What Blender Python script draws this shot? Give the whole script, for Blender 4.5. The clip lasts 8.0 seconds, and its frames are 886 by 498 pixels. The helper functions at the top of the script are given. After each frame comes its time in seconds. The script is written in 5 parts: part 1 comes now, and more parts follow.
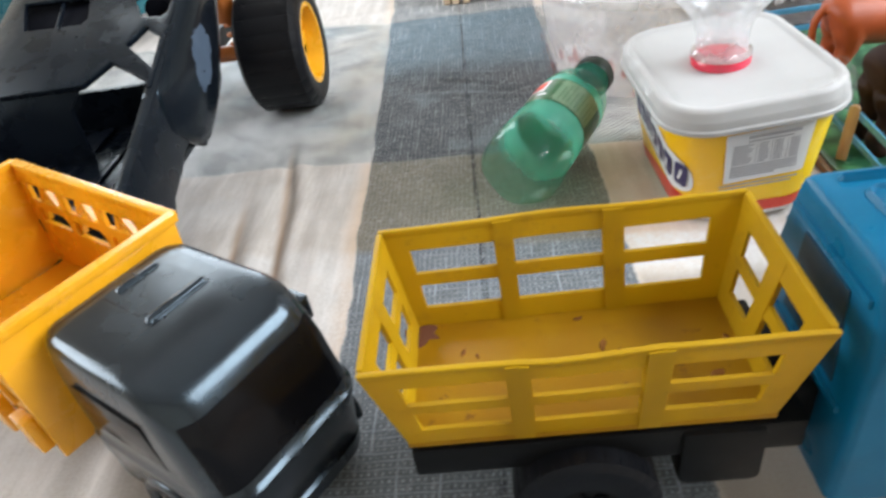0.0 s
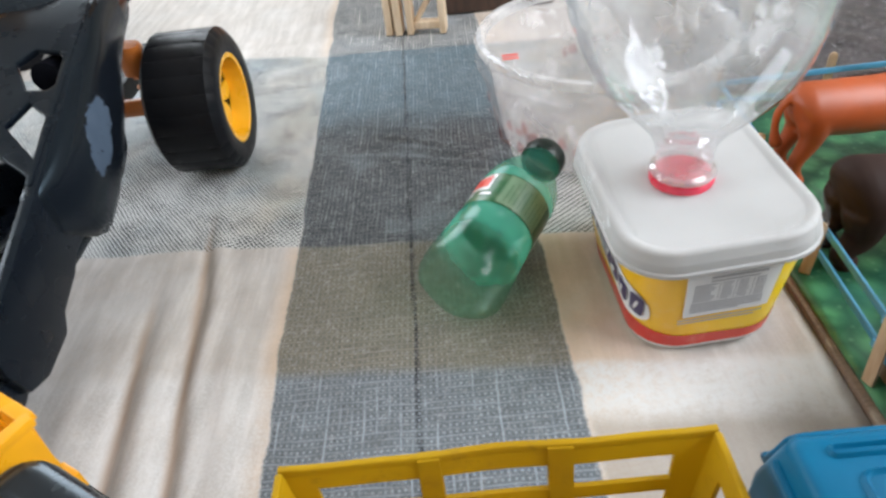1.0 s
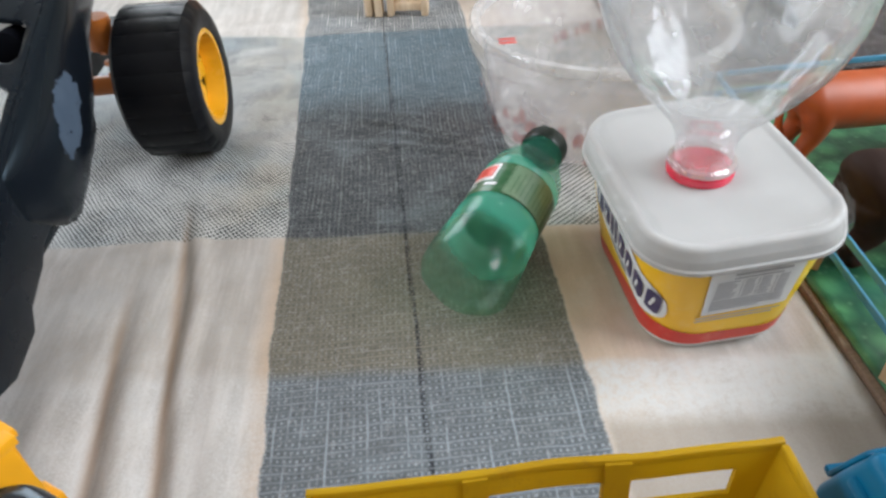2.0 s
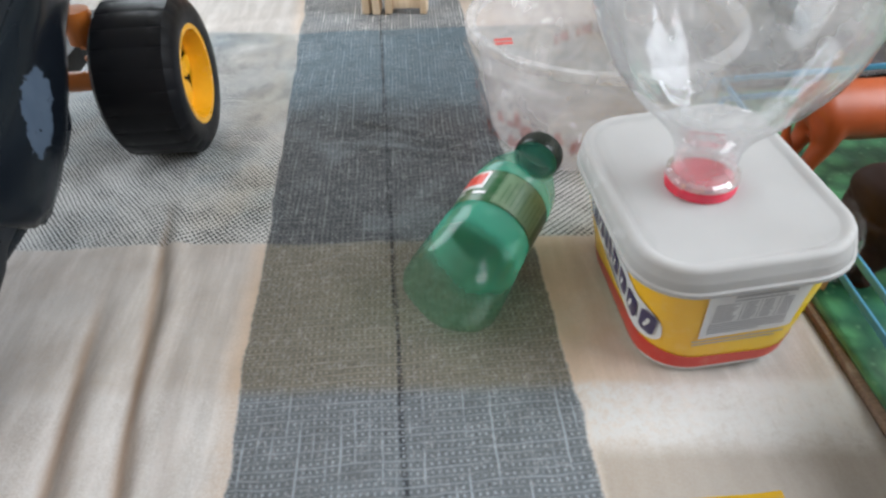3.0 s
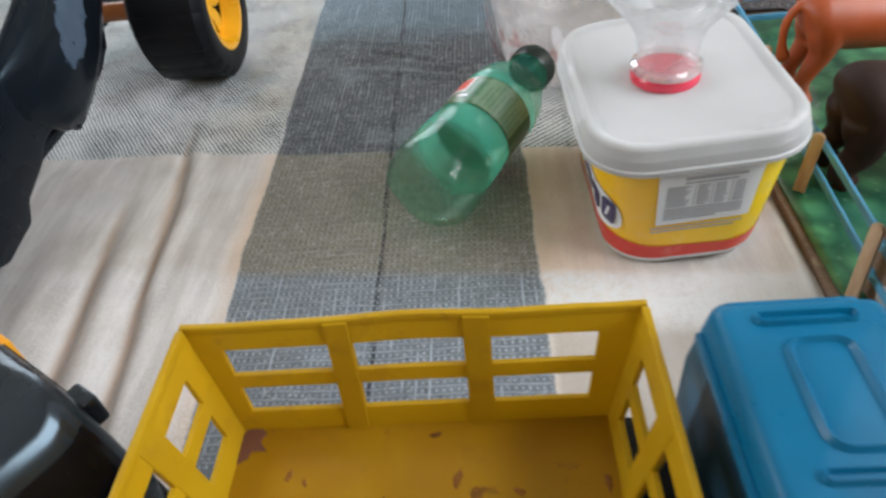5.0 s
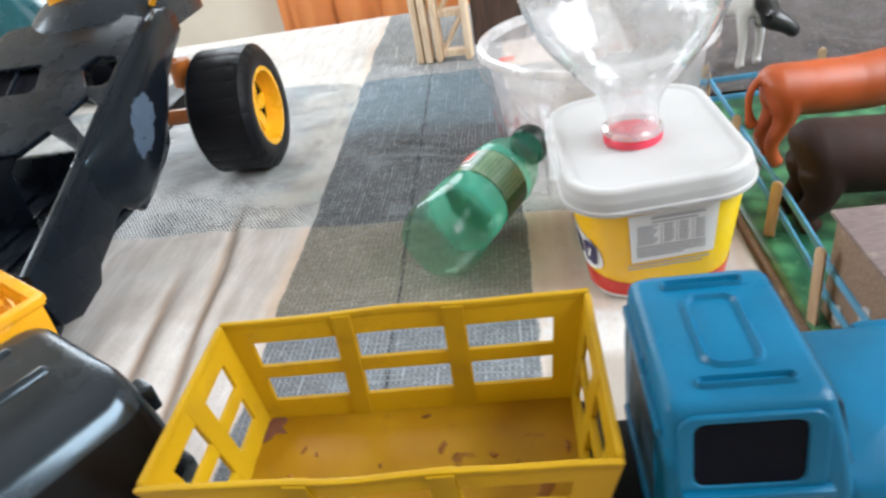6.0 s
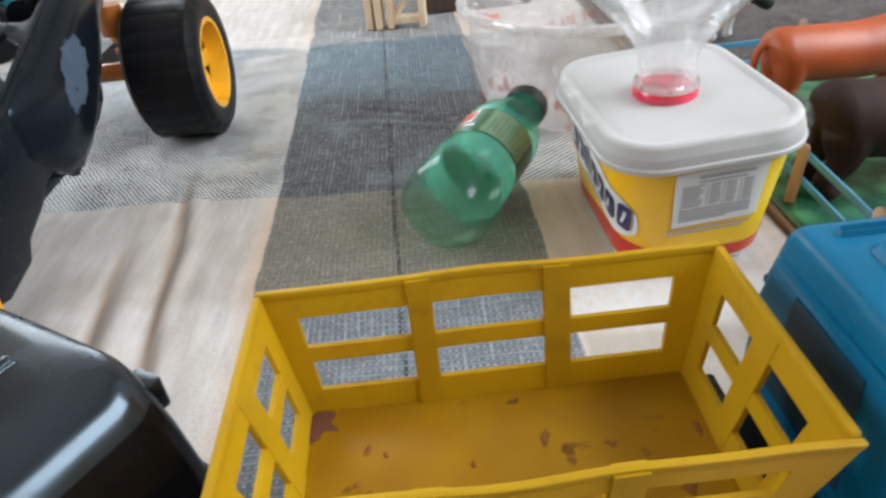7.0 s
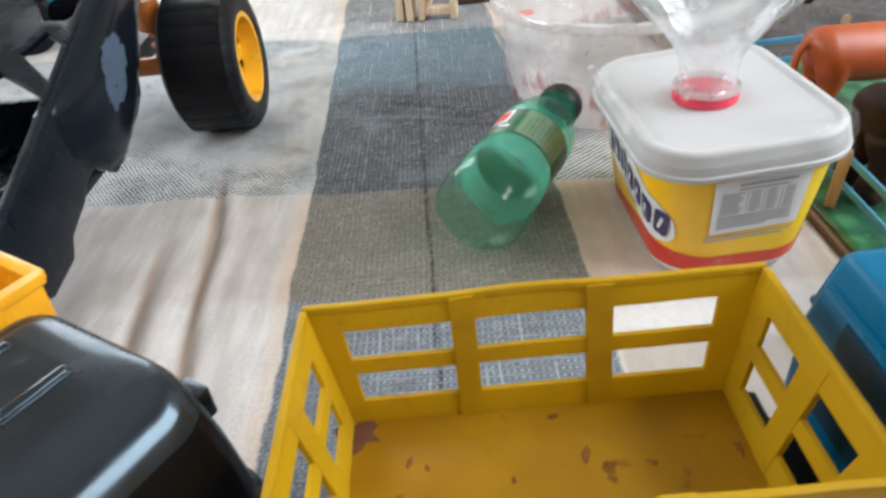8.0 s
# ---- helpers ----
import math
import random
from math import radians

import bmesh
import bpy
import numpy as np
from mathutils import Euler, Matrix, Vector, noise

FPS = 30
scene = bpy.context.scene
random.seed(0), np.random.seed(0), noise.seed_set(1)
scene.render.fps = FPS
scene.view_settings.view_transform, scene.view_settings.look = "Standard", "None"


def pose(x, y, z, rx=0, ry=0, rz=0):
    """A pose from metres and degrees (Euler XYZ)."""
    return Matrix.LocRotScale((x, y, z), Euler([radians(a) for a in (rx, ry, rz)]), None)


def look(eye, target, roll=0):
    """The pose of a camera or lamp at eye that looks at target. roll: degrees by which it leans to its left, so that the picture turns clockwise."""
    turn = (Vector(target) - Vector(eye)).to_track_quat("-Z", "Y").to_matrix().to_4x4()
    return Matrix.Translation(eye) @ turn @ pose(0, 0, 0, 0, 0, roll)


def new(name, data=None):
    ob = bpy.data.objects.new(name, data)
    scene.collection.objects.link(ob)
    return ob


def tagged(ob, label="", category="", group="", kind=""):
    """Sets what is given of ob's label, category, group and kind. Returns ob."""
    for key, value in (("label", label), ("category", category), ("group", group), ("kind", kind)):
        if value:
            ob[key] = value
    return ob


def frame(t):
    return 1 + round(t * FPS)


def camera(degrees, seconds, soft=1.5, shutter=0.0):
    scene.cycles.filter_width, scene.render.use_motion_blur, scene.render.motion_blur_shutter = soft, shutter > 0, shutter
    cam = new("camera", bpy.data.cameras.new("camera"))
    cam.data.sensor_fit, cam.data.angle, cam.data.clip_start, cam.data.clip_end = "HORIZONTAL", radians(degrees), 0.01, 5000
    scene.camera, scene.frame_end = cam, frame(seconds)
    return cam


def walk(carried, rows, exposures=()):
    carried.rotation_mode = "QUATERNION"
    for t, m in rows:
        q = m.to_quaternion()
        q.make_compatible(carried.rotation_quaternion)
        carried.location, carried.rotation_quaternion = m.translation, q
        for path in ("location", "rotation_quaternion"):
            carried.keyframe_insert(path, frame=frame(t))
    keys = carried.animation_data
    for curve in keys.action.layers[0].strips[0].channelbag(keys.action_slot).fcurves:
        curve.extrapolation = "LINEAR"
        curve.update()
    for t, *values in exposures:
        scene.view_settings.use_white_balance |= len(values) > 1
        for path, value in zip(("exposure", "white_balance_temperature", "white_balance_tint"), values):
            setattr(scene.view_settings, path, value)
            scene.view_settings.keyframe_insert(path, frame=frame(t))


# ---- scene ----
cam = camera(67.5, 8.0, soft=2.7, shutter=0.35)
PATH = [
    (0, (0.0310, 0.0045, 0.2758), (-0.1775, 1.5927, -0.9218), -10.48),
    (0.2, (0.0412, 0.0076, 0.2809), (-0.1323, 1.6109, -0.9020), -9.46),
    (0.5, (0.0593, 0.0483, 0.3068), (-0.0685, 1.6190, -0.9247), -10.32),
    (0.7, (0.0601, 0.0821, 0.3178), (-0.0109, 1.6376, -0.9373), -9.01),
    (1, (0.0484, 0.1020, 0.3166), (-0.0269, 1.6427, -0.9563), -7.41),
    (2.3, (0.0171, 0.1300, 0.3031), (0.0911, 1.6366, -1.0101), -3.38),
    (2.5, (0.0311, 0.1354, 0.3009), (0.0793, 1.6438, -1.0116), -4.07),
    (3, (0.0320, 0.1440, 0.2978), (0.0697, 1.6513, -1.0163), -3.28),
    (3.5, (0.0368, 0.1435, 0.2995), (0.0413, 1.6581, -1.0066), -3.80),
    (4, (0.0239, 0.1495, 0.2984), (0.0080, 1.5929, -1.0859), -5.18),
    (4.5, (0.0315, 0.1442, 0.2898), (-0.0246, 1.5823, -1.0990), -5.54),
    (4.7, (0.0508, 0.1285, 0.2772), (-0.0474, 1.5358, -1.1405), -6.31),
    (5.8, (0.1252, 0.0243, 0.2750), (-0.1958, 1.6905, -0.7838), -9.72),
    (6, (0.1102, 0.0264, 0.2788), (-0.1745, 1.6799, -0.8097), -11.01),
    (6.5, (0.0575, 0.0547, 0.2534), (-0.0145, 1.7068, -0.8716), -6.88),
    (7, (0.0361, 0.0606, 0.2465), (0.0453, 1.7011, -0.8976), -5.78),
    (7.5, (0.0151, 0.0565, 0.2441), (-0.0479, 1.6611, -0.9481), -5.88),
    (8, (0.0299, 0.0661, 0.2566), (-0.0317, 1.6821, -0.9202), -6.50),
]
EXPOSURE = ((0.0, 0.0), (1.0, -0.2), (2.3, -0.38), (3.5, -0.45), (4.7, -0.44), (5.8, 0.06), (6.1, 0.1), (6.6, -0.1), (7.2, -0.2), (8.0, -0.13))
walk(cam, [(t, look(eye, target, roll)) for t, eye, target, roll in PATH], EXPOSURE)

# ---- light ----
world = bpy.data.worlds.new("sky")
scene.world = world
world.use_nodes = True
wn = world.node_tree
sky = wn.nodes.new("ShaderNodeTexSky")
sky.sky_type, sky.sun_disc = "NISHITA", False
sky.sun_elevation, sky.sun_rotation = radians(48), radians(70)
wn.nodes["Background"].inputs["Strength"].default_value = 0.12
wn.links.new(sky.outputs["Color"], wn.nodes["Background"].inputs["Color"])


def window_lamp(name, m, sx, sy, watts, col):
    data = bpy.data.lights.new(name, "AREA")
    data.shape, data.size, data.size_y, data.energy, data.color = "RECTANGLE", sx, sy, watts, col
    ob = new(name, data)
    ob.matrix_world = m
    return ob


# daylight that comes in by the three window openings
window_lamp("window_light", look((1.43, 0.14, 1.15), (0.0, 0.33, 0.0)), 1.4, 0.8, 55, (0.87, 0.935, 1.0))
window_lamp("window_light", look((-0.8, 2.33, 1.0), (-0.1, 0.6, 0.0)), 1.25, 1.05, 31, (0.88, 0.945, 1.0))
window_lamp("window_light", look((-1.85, 0.5, 0.85), (0.1, 0.4, 0.0)), 1.1, 0.9, 30, (0.92, 0.96, 1.0))


# ---- materials ----
class Nodes:
    """A short way to write node trees."""

    def __init__(self, name):
        self.mat = bpy.data.materials.new(name)
        self.mat.use_nodes = True
        self.t = self.mat.node_tree
        self.bsdf = self.t.nodes["Principled BSDF"]
        self.out = self.t.nodes["Material Output"]
        self.co = self.t.nodes.new("ShaderNodeTexCoord").outputs["Object"]

    def put(self, socket, value):
        if isinstance(value, bpy.types.NodeSocket):
            self.t.links.new(value, socket)
        elif value is not None:
            if socket.type == "RGBA" and len(value) == 3:
                value = (*value, 1)
            socket.default_value = value

    def math(self, op, a, b=None, c=None, clamp=False):
        n = self.t.nodes.new("ShaderNodeMath")
        n.operation, n.use_clamp = op, clamp
        for s, v in zip(n.inputs, (a, b, c)):
            self.put(s, v)
        return n.outputs[0]

    def noise(self, scale, detail=3.0, rough=0.55, co=None):
        n = self.t.nodes.new("ShaderNodeTexNoise")
        n.inputs["Scale"].default_value, n.inputs["Detail"].default_value = scale, detail
        n.inputs["Roughness"].default_value = rough
        self.t.links.new(co or self.co, n.inputs["Vector"])
        return n.outputs["Fac"]

    def voronoi(self, scale, feature="F1"):
        n = self.t.nodes.new("ShaderNodeTexVoronoi")
        n.feature = feature
        n.inputs["Scale"].default_value = scale
        self.t.links.new(self.co, n.inputs["Vector"])
        return n.outputs["Distance"]

    def ramp(self, v, a, b, lo=0.0, hi=1.0):
        n = self.t.nodes.new("ShaderNodeMapRange")
        n.interpolation_type = "SMOOTHSTEP"
        for k, x in (("Value", v), ("From Min", a), ("From Max", b), ("To Min", lo), ("To Max", hi)):
            self.put(n.inputs[k], x)
        return n.outputs["Result"]

    def mix(self, f, a, b, kind="MIX"):
        n = self.t.nodes.new("ShaderNodeMix")
        n.data_type, n.blend_type = "RGBA", kind
        self.put(n.inputs[0], f)
        self.put(n.inputs[6], a)
        self.put(n.inputs[7], b)
        return n.outputs[2]

    def xyz(self):
        n = self.t.nodes.new("ShaderNodeSeparateXYZ")
        self.t.links.new(self.co, n.inputs[0])
        return n.outputs

    def stretch(self, sx, sy, sz):
        n = self.t.nodes.new("ShaderNodeMapping")
        n.inputs["Scale"].default_value = (sx, sy, sz)
        self.t.links.new(self.co, n.inputs["Vector"])
        return n.outputs[0]

    def bump(self, h, strength, dist):
        n = self.t.nodes.new("ShaderNodeBump")
        n.inputs["Strength"].default_value, n.inputs["Distance"].default_value = strength, dist
        self.t.links.new(h, n.inputs["Height"])
        self.t.links.new(n.outputs["Normal"], self.bsdf.inputs["Normal"])
        return n.outputs["Normal"]

    def set(self, **kw):
        for k, v in kw.items():
            self.put(self.bsdf.inputs[{"color": "Base Color", "rough": "Roughness", "metal": "Metallic", "coat": "Coat Weight",
                                       "sss": "Subsurface Weight", "trans": "Transmission Weight", "ior": "IOR", "alpha": "Alpha",
                                       "spec": "Specular IOR Level"}[k]], v)
        return self.mat


def plastic(name, col, rough=0.35, vary=0.12, wear=0.25, scuff=None, bump=0.15, coat=0.0):
    """Moulded plastic: two scales of tone, uneven gloss, fine scratches, a little dust."""
    n = Nodes(name)
    big, fine = n.noise(18, 3), n.noise(260, 4, 0.65)
    c = n.mix(n.ramp(big, 0.35, 0.7), [v * (1 - vary) for v in col], [min(1, v * (1 + vary)) for v in col])
    dust = n.math("MULTIPLY", n.ramp(fine, 0.5, 0.8), n.ramp(n.noise(9, 2), 0.4, 0.75))
    c = n.mix(n.math("MULTIPLY", dust, wear), c, scuff or [0.5 * v + 0.2 for v in col])
    scratch = n.noise(60, 5, 0.7, n.stretch(1, 9, 3))
    n.bump(n.math("ADD", n.math("MULTIPLY", scratch, 0.5), fine), bump, 0.0004)
    return n.set(color=c, rough=n.ramp(n.noise(40, 4), 0.3, 0.75, max(0.02, rough - 0.08), rough + 0.1), coat=coat)


def cloth_material():
    """Plaid of coarse two-by-two yarn: pale and slate warp stripes, crossed by pale, beige, black, blue and pale weft bands."""
    n = Nodes("plaid_blanket_weave")
    x, y, z = n.xyz()
    wob = n.math("MULTIPLY", n.math("SUBTRACT", n.noise(14, 2), 0.5), 0.012)
    fray = n.math("MULTIPLY", n.math("SUBTRACT", n.noise(240, 2), 0.5), 0.0028)
    sx = n.math("ADD", n.math("ADD", x, wob), n.math("ADD", fray, n.math("MULTIPLY", n.math("SUBTRACT", y, 0.5), 0.03)))
    sy = n.math("ADD", n.math("ADD", y, n.math("MULTIPLY", wob, 0.8)), n.math("ADD", fray, n.math("MULTIPLY", x, 0.07)))

    def step(v, a, soft=0.0012):
        return n.ramp(v, a - soft, a + soft)

    def inside(v, lo, hi, soft=0.0012):
        return n.math("MULTIPLY", step(v, lo, soft), n.math("SUBTRACT", 1.0, step(v, hi, soft)))

    slate = inside(sx, -0.083, 0.1)
    tan_band = inside(sy, 0.371, 0.499, 0.006)
    edge = n.math("MAXIMUM", n.math("MULTIPLY", n.ramp(sx, -0.1, -0.083), n.math("SUBTRACT", 1.0, step(sx, -0.083))), n.math("MULTIPLY", step(sx, 0.1), n.ramp(sx, 0.105, 0.2, 1.0, 0.0)))
    peach = n.math("MULTIPLY", edge, n.math("MULTIPLY_ADD", tan_band, 0.15, 0.4))
    streak = n.noise(30, 4, 0.65, n.stretch(3.2, 0.35, 1))
    cream = n.mix(n.ramp(streak, 0.35, 0.7), (0.51, 0.47, 0.44), (0.67, 0.625, 0.595))
    dark_band_warp = inside(sy, 0.499, 0.862, 0.002)
    warp = n.mix(slate, n.mix(peach, cream, (0.66, 0.43, 0.25)), n.mix(dark_band_warp, n.mix(tan_band, (0.135, 0.145, 0.155), (0.165, 0.152, 0.126)), n.mix(n.ramp(n.math("ADD", sy, n.math("MULTIPLY", wob, 3.0)), 0.65, 0.74), (0.062, 0.066, 0.07), (0.105, 0.14, 0.165))))
    seam = inside(n.math("MULTIPLY_ADD", n.math("SUBTRACT", y, 0.5), 0.03, n.math("MULTIPLY_ADD", wob, 0.35, x)), 0.0042, 0.0072, 0.001)
    warp = n.mix(n.math("MULTIPLY", seam, 0.85), warp, (0.015, 0.016, 0.02))
    pale = n.mix(slate, (0.74, 0.73, 0.72), (0.33, 0.37, 0.405))
    beige = n.mix(slate, (0.53, 0.44, 0.35), (0.34, 0.305, 0.24))
    black = n.mix(slate, (0.014, 0.015, 0.017), (0.21, 0.22, 0.225))
    blue = n.mix(slate, (0.02, 0.035, 0.045), (0.27, 0.345, 0.39))
    weft = n.mix(step(sy, 0.371, 0.006), pale, beige)
    weft = n.mix(step(sy, 0.499), weft, black)
    weft = n.mix(n.ramp(n.math("ADD", sy, n.math("MULTIPLY", wob, 3.0)), 0.66, 0.73), weft, blue)
    weft = n.mix(step(sy, 0.862, 0.004), weft, (0.78, 0.75, 0.71))
    wave = n.math("MULTIPLY", n.math("SUBTRACT", n.noise(26, 3), 0.5), 0.0045)
    ux, vy = n.math("ADD", x, n.math("MULTIPLY", wave, 0.8)), n.math("ADD", y, wave)
    patchy = n.math("SUBTRACT", n.noise(520, 3, 0.7), 0.5)
    dark_band = inside(sy, 0.499, 0.862, 0.002)
    # pale stripes: dark weft shows in staggered dots where the band is dark, hardly at all elsewhere
    cell = n.math("MULTIPLY", n.math("SINE", n.math("MULTIPLY", ux, math.pi / 0.0022)), n.math("SINE", n.math("MULTIPLY_ADD", ux, 0.3 * math.pi / 0.0024, n.math("MULTIPLY", vy, math.pi / 0.0024))))
    worn = n.ramp(n.noise(20, 5, 0.75), 0.35, 0.68, -0.3, 0.2)
    dots = n.ramp(n.math("ADD", n.math("ADD", n.math("MULTIPLY", cell, 1.25), worn), n.math("MULTIPLY", patchy, 1.7)), -0.45, -0.03)
    plain = n.mix(dark_band, n.ramp(n.noise(650, 3, 0.7), 0.3, 0.65, 0.55, 1.0), dots)
    # slate stripe: a thin continuous pale pick, then a row of pale dots, on dark warp
    pick = n.math("COSINE", n.math("MULTIPLY", vy, 2 * math.pi / 0.0048))
    line = n.math("MULTIPLY", n.ramp(n.math("ADD", pick, n.math("MULTIPLY", patchy, 0.5)), 0.45, 0.95), n.ramp(n.noise(55, 3, 0.6, n.stretch(0.4, 2.6, 1)), 0.35, 0.6, 0.15, 0.5))
    spot = n.math("MULTIPLY", n.ramp(n.math("ADD", pick, n.math("MULTIPLY", patchy, 0.7)), -0.1, -0.75), n.ramp(n.math("ADD", n.math("COSINE", n.math("MULTIPLY", ux, 2 * math.pi / 0.0036)), n.math("MULTIPLY", patchy, 1.0)), -0.05, 0.6))
    post = n.math("MULTIPLY", n.ramp(n.math("COSINE", n.math("MULTIPLY", ux, 2 * math.pi / 0.0072)), 0.7, 0.95), n.ramp(n.noise(48, 3, 0.6, n.stretch(2.6, 0.4, 1)), 0.47, 0.62, 0.0, n.math("MULTIPLY_ADD", tan_band, -0.55, 0.75)))
    loose = n.math("SUBTRACT", 1.0, n.math("MAXIMUM", n.math("MAXIMUM", line, post), n.math("MULTIPLY", spot, n.ramp(n.noise(60, 3), 0.3, 0.62, 0.2, 0.72))), clamp=True)
    over = n.mix(slate, plain, loose)
    warp = n.mix(n.math("MULTIPLY", dark_band, n.math("SUBTRACT", 1.0, slate)), warp, n.mix(n.noise(12, 3), (0.54, 0.54, 0.525), (0.74, 0.74, 0.73)))
    c = n.mix(over, weft, warp)
    # fuzz and felted patches
    c = n.mix(n.math("MULTIPLY", slate, n.ramp(n.noise(15, 4, 0.6), 0.48, 0.72, 0.0, 0.55)), c, n.mix(0.5, c, n.mix(tan_band, (0.30, 0.345, 0.38), (0.24, 0.21, 0.17))))
    fine = n.math("MAXIMUM", n.noise(420, 3, 0.75, n.stretch(0.35, 1, 1)), n.noise(420, 3, 0.75, n.stretch(1, 0.35, 1)))
    c = n.mix(n.ramp(fine, 0.52, 0.72, 0.0, n.math("MULTIPLY_ADD", slate, 0.4, 0.12)), c, n.mix(0.5, c, (0.62, 0.63, 0.64)))
    c = n.mix(n.ramp(n.noise(380, 3, 0.75), 0.56, 0.68, 0.0, n.math("MULTIPLY_ADD", slate, 0.5, 0.1)), c, (0.35, 0.35, 0.36), "MULTIPLY")
    c = n.mix(n.ramp(n.noise(35, 4), 0.3, 0.75, 0.0, 0.16), c, (0.35, 0.33, 0.31), "MULTIPLY")
    c = n.mix(n.math("MULTIPLY", n.math("MULTIPLY", dark_band, n.math("SUBTRACT", 1.0, slate)), n.ramp(n.noise(9, 3, 0.6), 0.45, 0.66, 0.0, 0.5)), c, (0.66, 0.83, 0.95), "MULTIPLY")
    c = n.mix(n.math("MULTIPLY", n.math("MULTIPLY", dark_band, n.math("SUBTRACT", 1.0, slate)), n.math("MULTIPLY", n.ramp(sx, -0.19, -0.1), n.ramp(n.noise(14, 3, 0.6), 0.4, 0.6, 0.1, 0.45))), c, (0.93, 0.80, 0.62), "MULTIPLY")
    c = n.mix(n.math("MULTIPLY", n.math("SUBTRACT", 1.0, slate), n.ramp(n.noise(8, 5, 0.7), 0.45, 0.7, 0.0, 0.3)), c, (0.66, 0.665, 0.67))
    # white raised nap in front of the tub's place, then shade painted before it
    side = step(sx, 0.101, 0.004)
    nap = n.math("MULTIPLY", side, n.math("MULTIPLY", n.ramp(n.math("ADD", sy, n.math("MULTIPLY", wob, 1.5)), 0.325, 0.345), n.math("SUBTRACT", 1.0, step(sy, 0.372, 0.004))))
    # shade on the near right cloth, mixed in as a dull tan
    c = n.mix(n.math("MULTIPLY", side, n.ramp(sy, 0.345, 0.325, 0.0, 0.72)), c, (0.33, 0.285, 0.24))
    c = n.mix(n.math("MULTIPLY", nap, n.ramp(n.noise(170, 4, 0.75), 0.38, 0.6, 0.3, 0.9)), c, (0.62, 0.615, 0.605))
    # brown soil and crease shade painted along the two long creases
    soil_shade = 0.0
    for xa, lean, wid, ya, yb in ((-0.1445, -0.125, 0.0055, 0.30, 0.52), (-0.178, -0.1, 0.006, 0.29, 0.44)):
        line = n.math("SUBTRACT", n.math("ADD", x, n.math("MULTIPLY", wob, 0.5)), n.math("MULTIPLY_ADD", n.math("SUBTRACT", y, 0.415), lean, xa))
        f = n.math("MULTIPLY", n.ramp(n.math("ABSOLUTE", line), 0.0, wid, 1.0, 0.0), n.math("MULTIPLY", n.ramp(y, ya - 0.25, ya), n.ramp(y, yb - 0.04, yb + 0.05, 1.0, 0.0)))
        soil_shade = n.math("MAXIMUM", f, soil_shade)
    c = n.mix(n.math("MULTIPLY", soil_shade, 0.62), c, (0.40, 0.27, 0.18))
    c = n.mix(n.math("MULTIPLY", n.ramp(n.noise(700, 2), 0.68, 0.8), 0.12), c, (0.04, 0.04, 0.04))
    lift = n.math("ADD", n.mix(slate, n.math("MULTIPLY", n.noise(520, 3), 0.6), n.math("MULTIPLY", n.math("SUBTRACT", 1.0, loose), 0.8)), n.math("MULTIPLY_ADD", nap, n.math("MULTIPLY", n.noise(150, 4, 0.7), 4.0), n.math("MULTIPLY", n.noise(900, 2), 0.5)))
    n.bump(lift, 0.22, 0.001)
    return n.set(color=c, rough=0.92, spec=0.15)


def clear_plastic(name, tint, gloss_rough=0.04, haze=0.06, haze_col=(0.8, 0.8, 0.8), crinkle=0.0, film=0.14, ior=1.5, edge=0.5, band=None, glow=0.0):
    """Thin clear sheet plastic: it lets light through with a tint, mirrors by Fresnel, and is a little cloudy."""
    n = Nodes(name)
    t = n.t.nodes
    tr, gl, df = t.new("ShaderNodeBsdfTransparent"), t.new("ShaderNodeBsdfGlossy"), t.new("ShaderNodeBsdfDiffuse")
    m1, m2 = t.new("ShaderNodeMixShader"), t.new("ShaderNodeMixShader")
    fr = t.new("ShaderNodeLayerWeight")
    fr.inputs["Blend"].default_value = 0.5
    n.put(tr.inputs[0], tint)
    n.put(df.inputs[0], haze_col)
    milk = df.outputs[0]
    if glow:  # cloudy plastic that passes light on
        tl, both = t.new("ShaderNodeBsdfTranslucent"), t.new("ShaderNodeMixShader")
        n.put(tl.inputs[0], haze_col)
        both.inputs[0].default_value = glow
        n.t.links.new(df.outputs[0], both.inputs[1])
        n.t.links.new(tl.outputs[0], both.inputs[2])
        milk = both.outputs[0]
    gl.inputs["Roughness"].default_value = gloss_rough
    h = n.math("ADD", n.noise(22, 2), n.math("MULTIPLY", n.noise(90, 4, 0.6), 0.25))
    nb = n.bump(h, 0.3 + crinkle, 0.002 + 0.006 * crinkle)
    for s in (gl, fr):
        n.t.links.new(nb, s.inputs["Normal"])
    cloud = n.ramp(n.noise(30, 3), 0.3, 0.8, haze * 0.6, haze * 1.6)
    if band:  # a stretch of the wall made cloudy to draw light glowing through it
        z = n.math("ADD", n.xyz()[2], n.math("MULTIPLY", n.math("SUBTRACT", n.noise(45, 3), 0.5), 0.02))
        cloud = n.math("ADD", cloud, n.math("MULTIPLY", n.ramp(z, band[0], band[1], 0.0, band[4]), n.ramp(z, band[2], band[3], 1.0, 0.25)))
    n.put(m1.inputs[0], cloud)
    n.t.links.new(tr.outputs[0], m1.inputs[1])
    n.t.links.new(milk, m1.inputs[2])
    f0 = ((ior - 1) / (ior + 1)) ** 2 * 2 + film * 0.3
    n.put(m2.inputs[0], n.math("MULTIPLY_ADD", n.math("POWER", fr.outputs["Facing"], 3.0), edge, f0, clamp=True))
    n.t.links.new(m1.outputs[0], m2.inputs[1])
    n.t.links.new(gl.outputs[0], m2.inputs[2])
    n.t.links.new(m2.outputs[0], n.out.inputs["Surface"])
    return n.mat


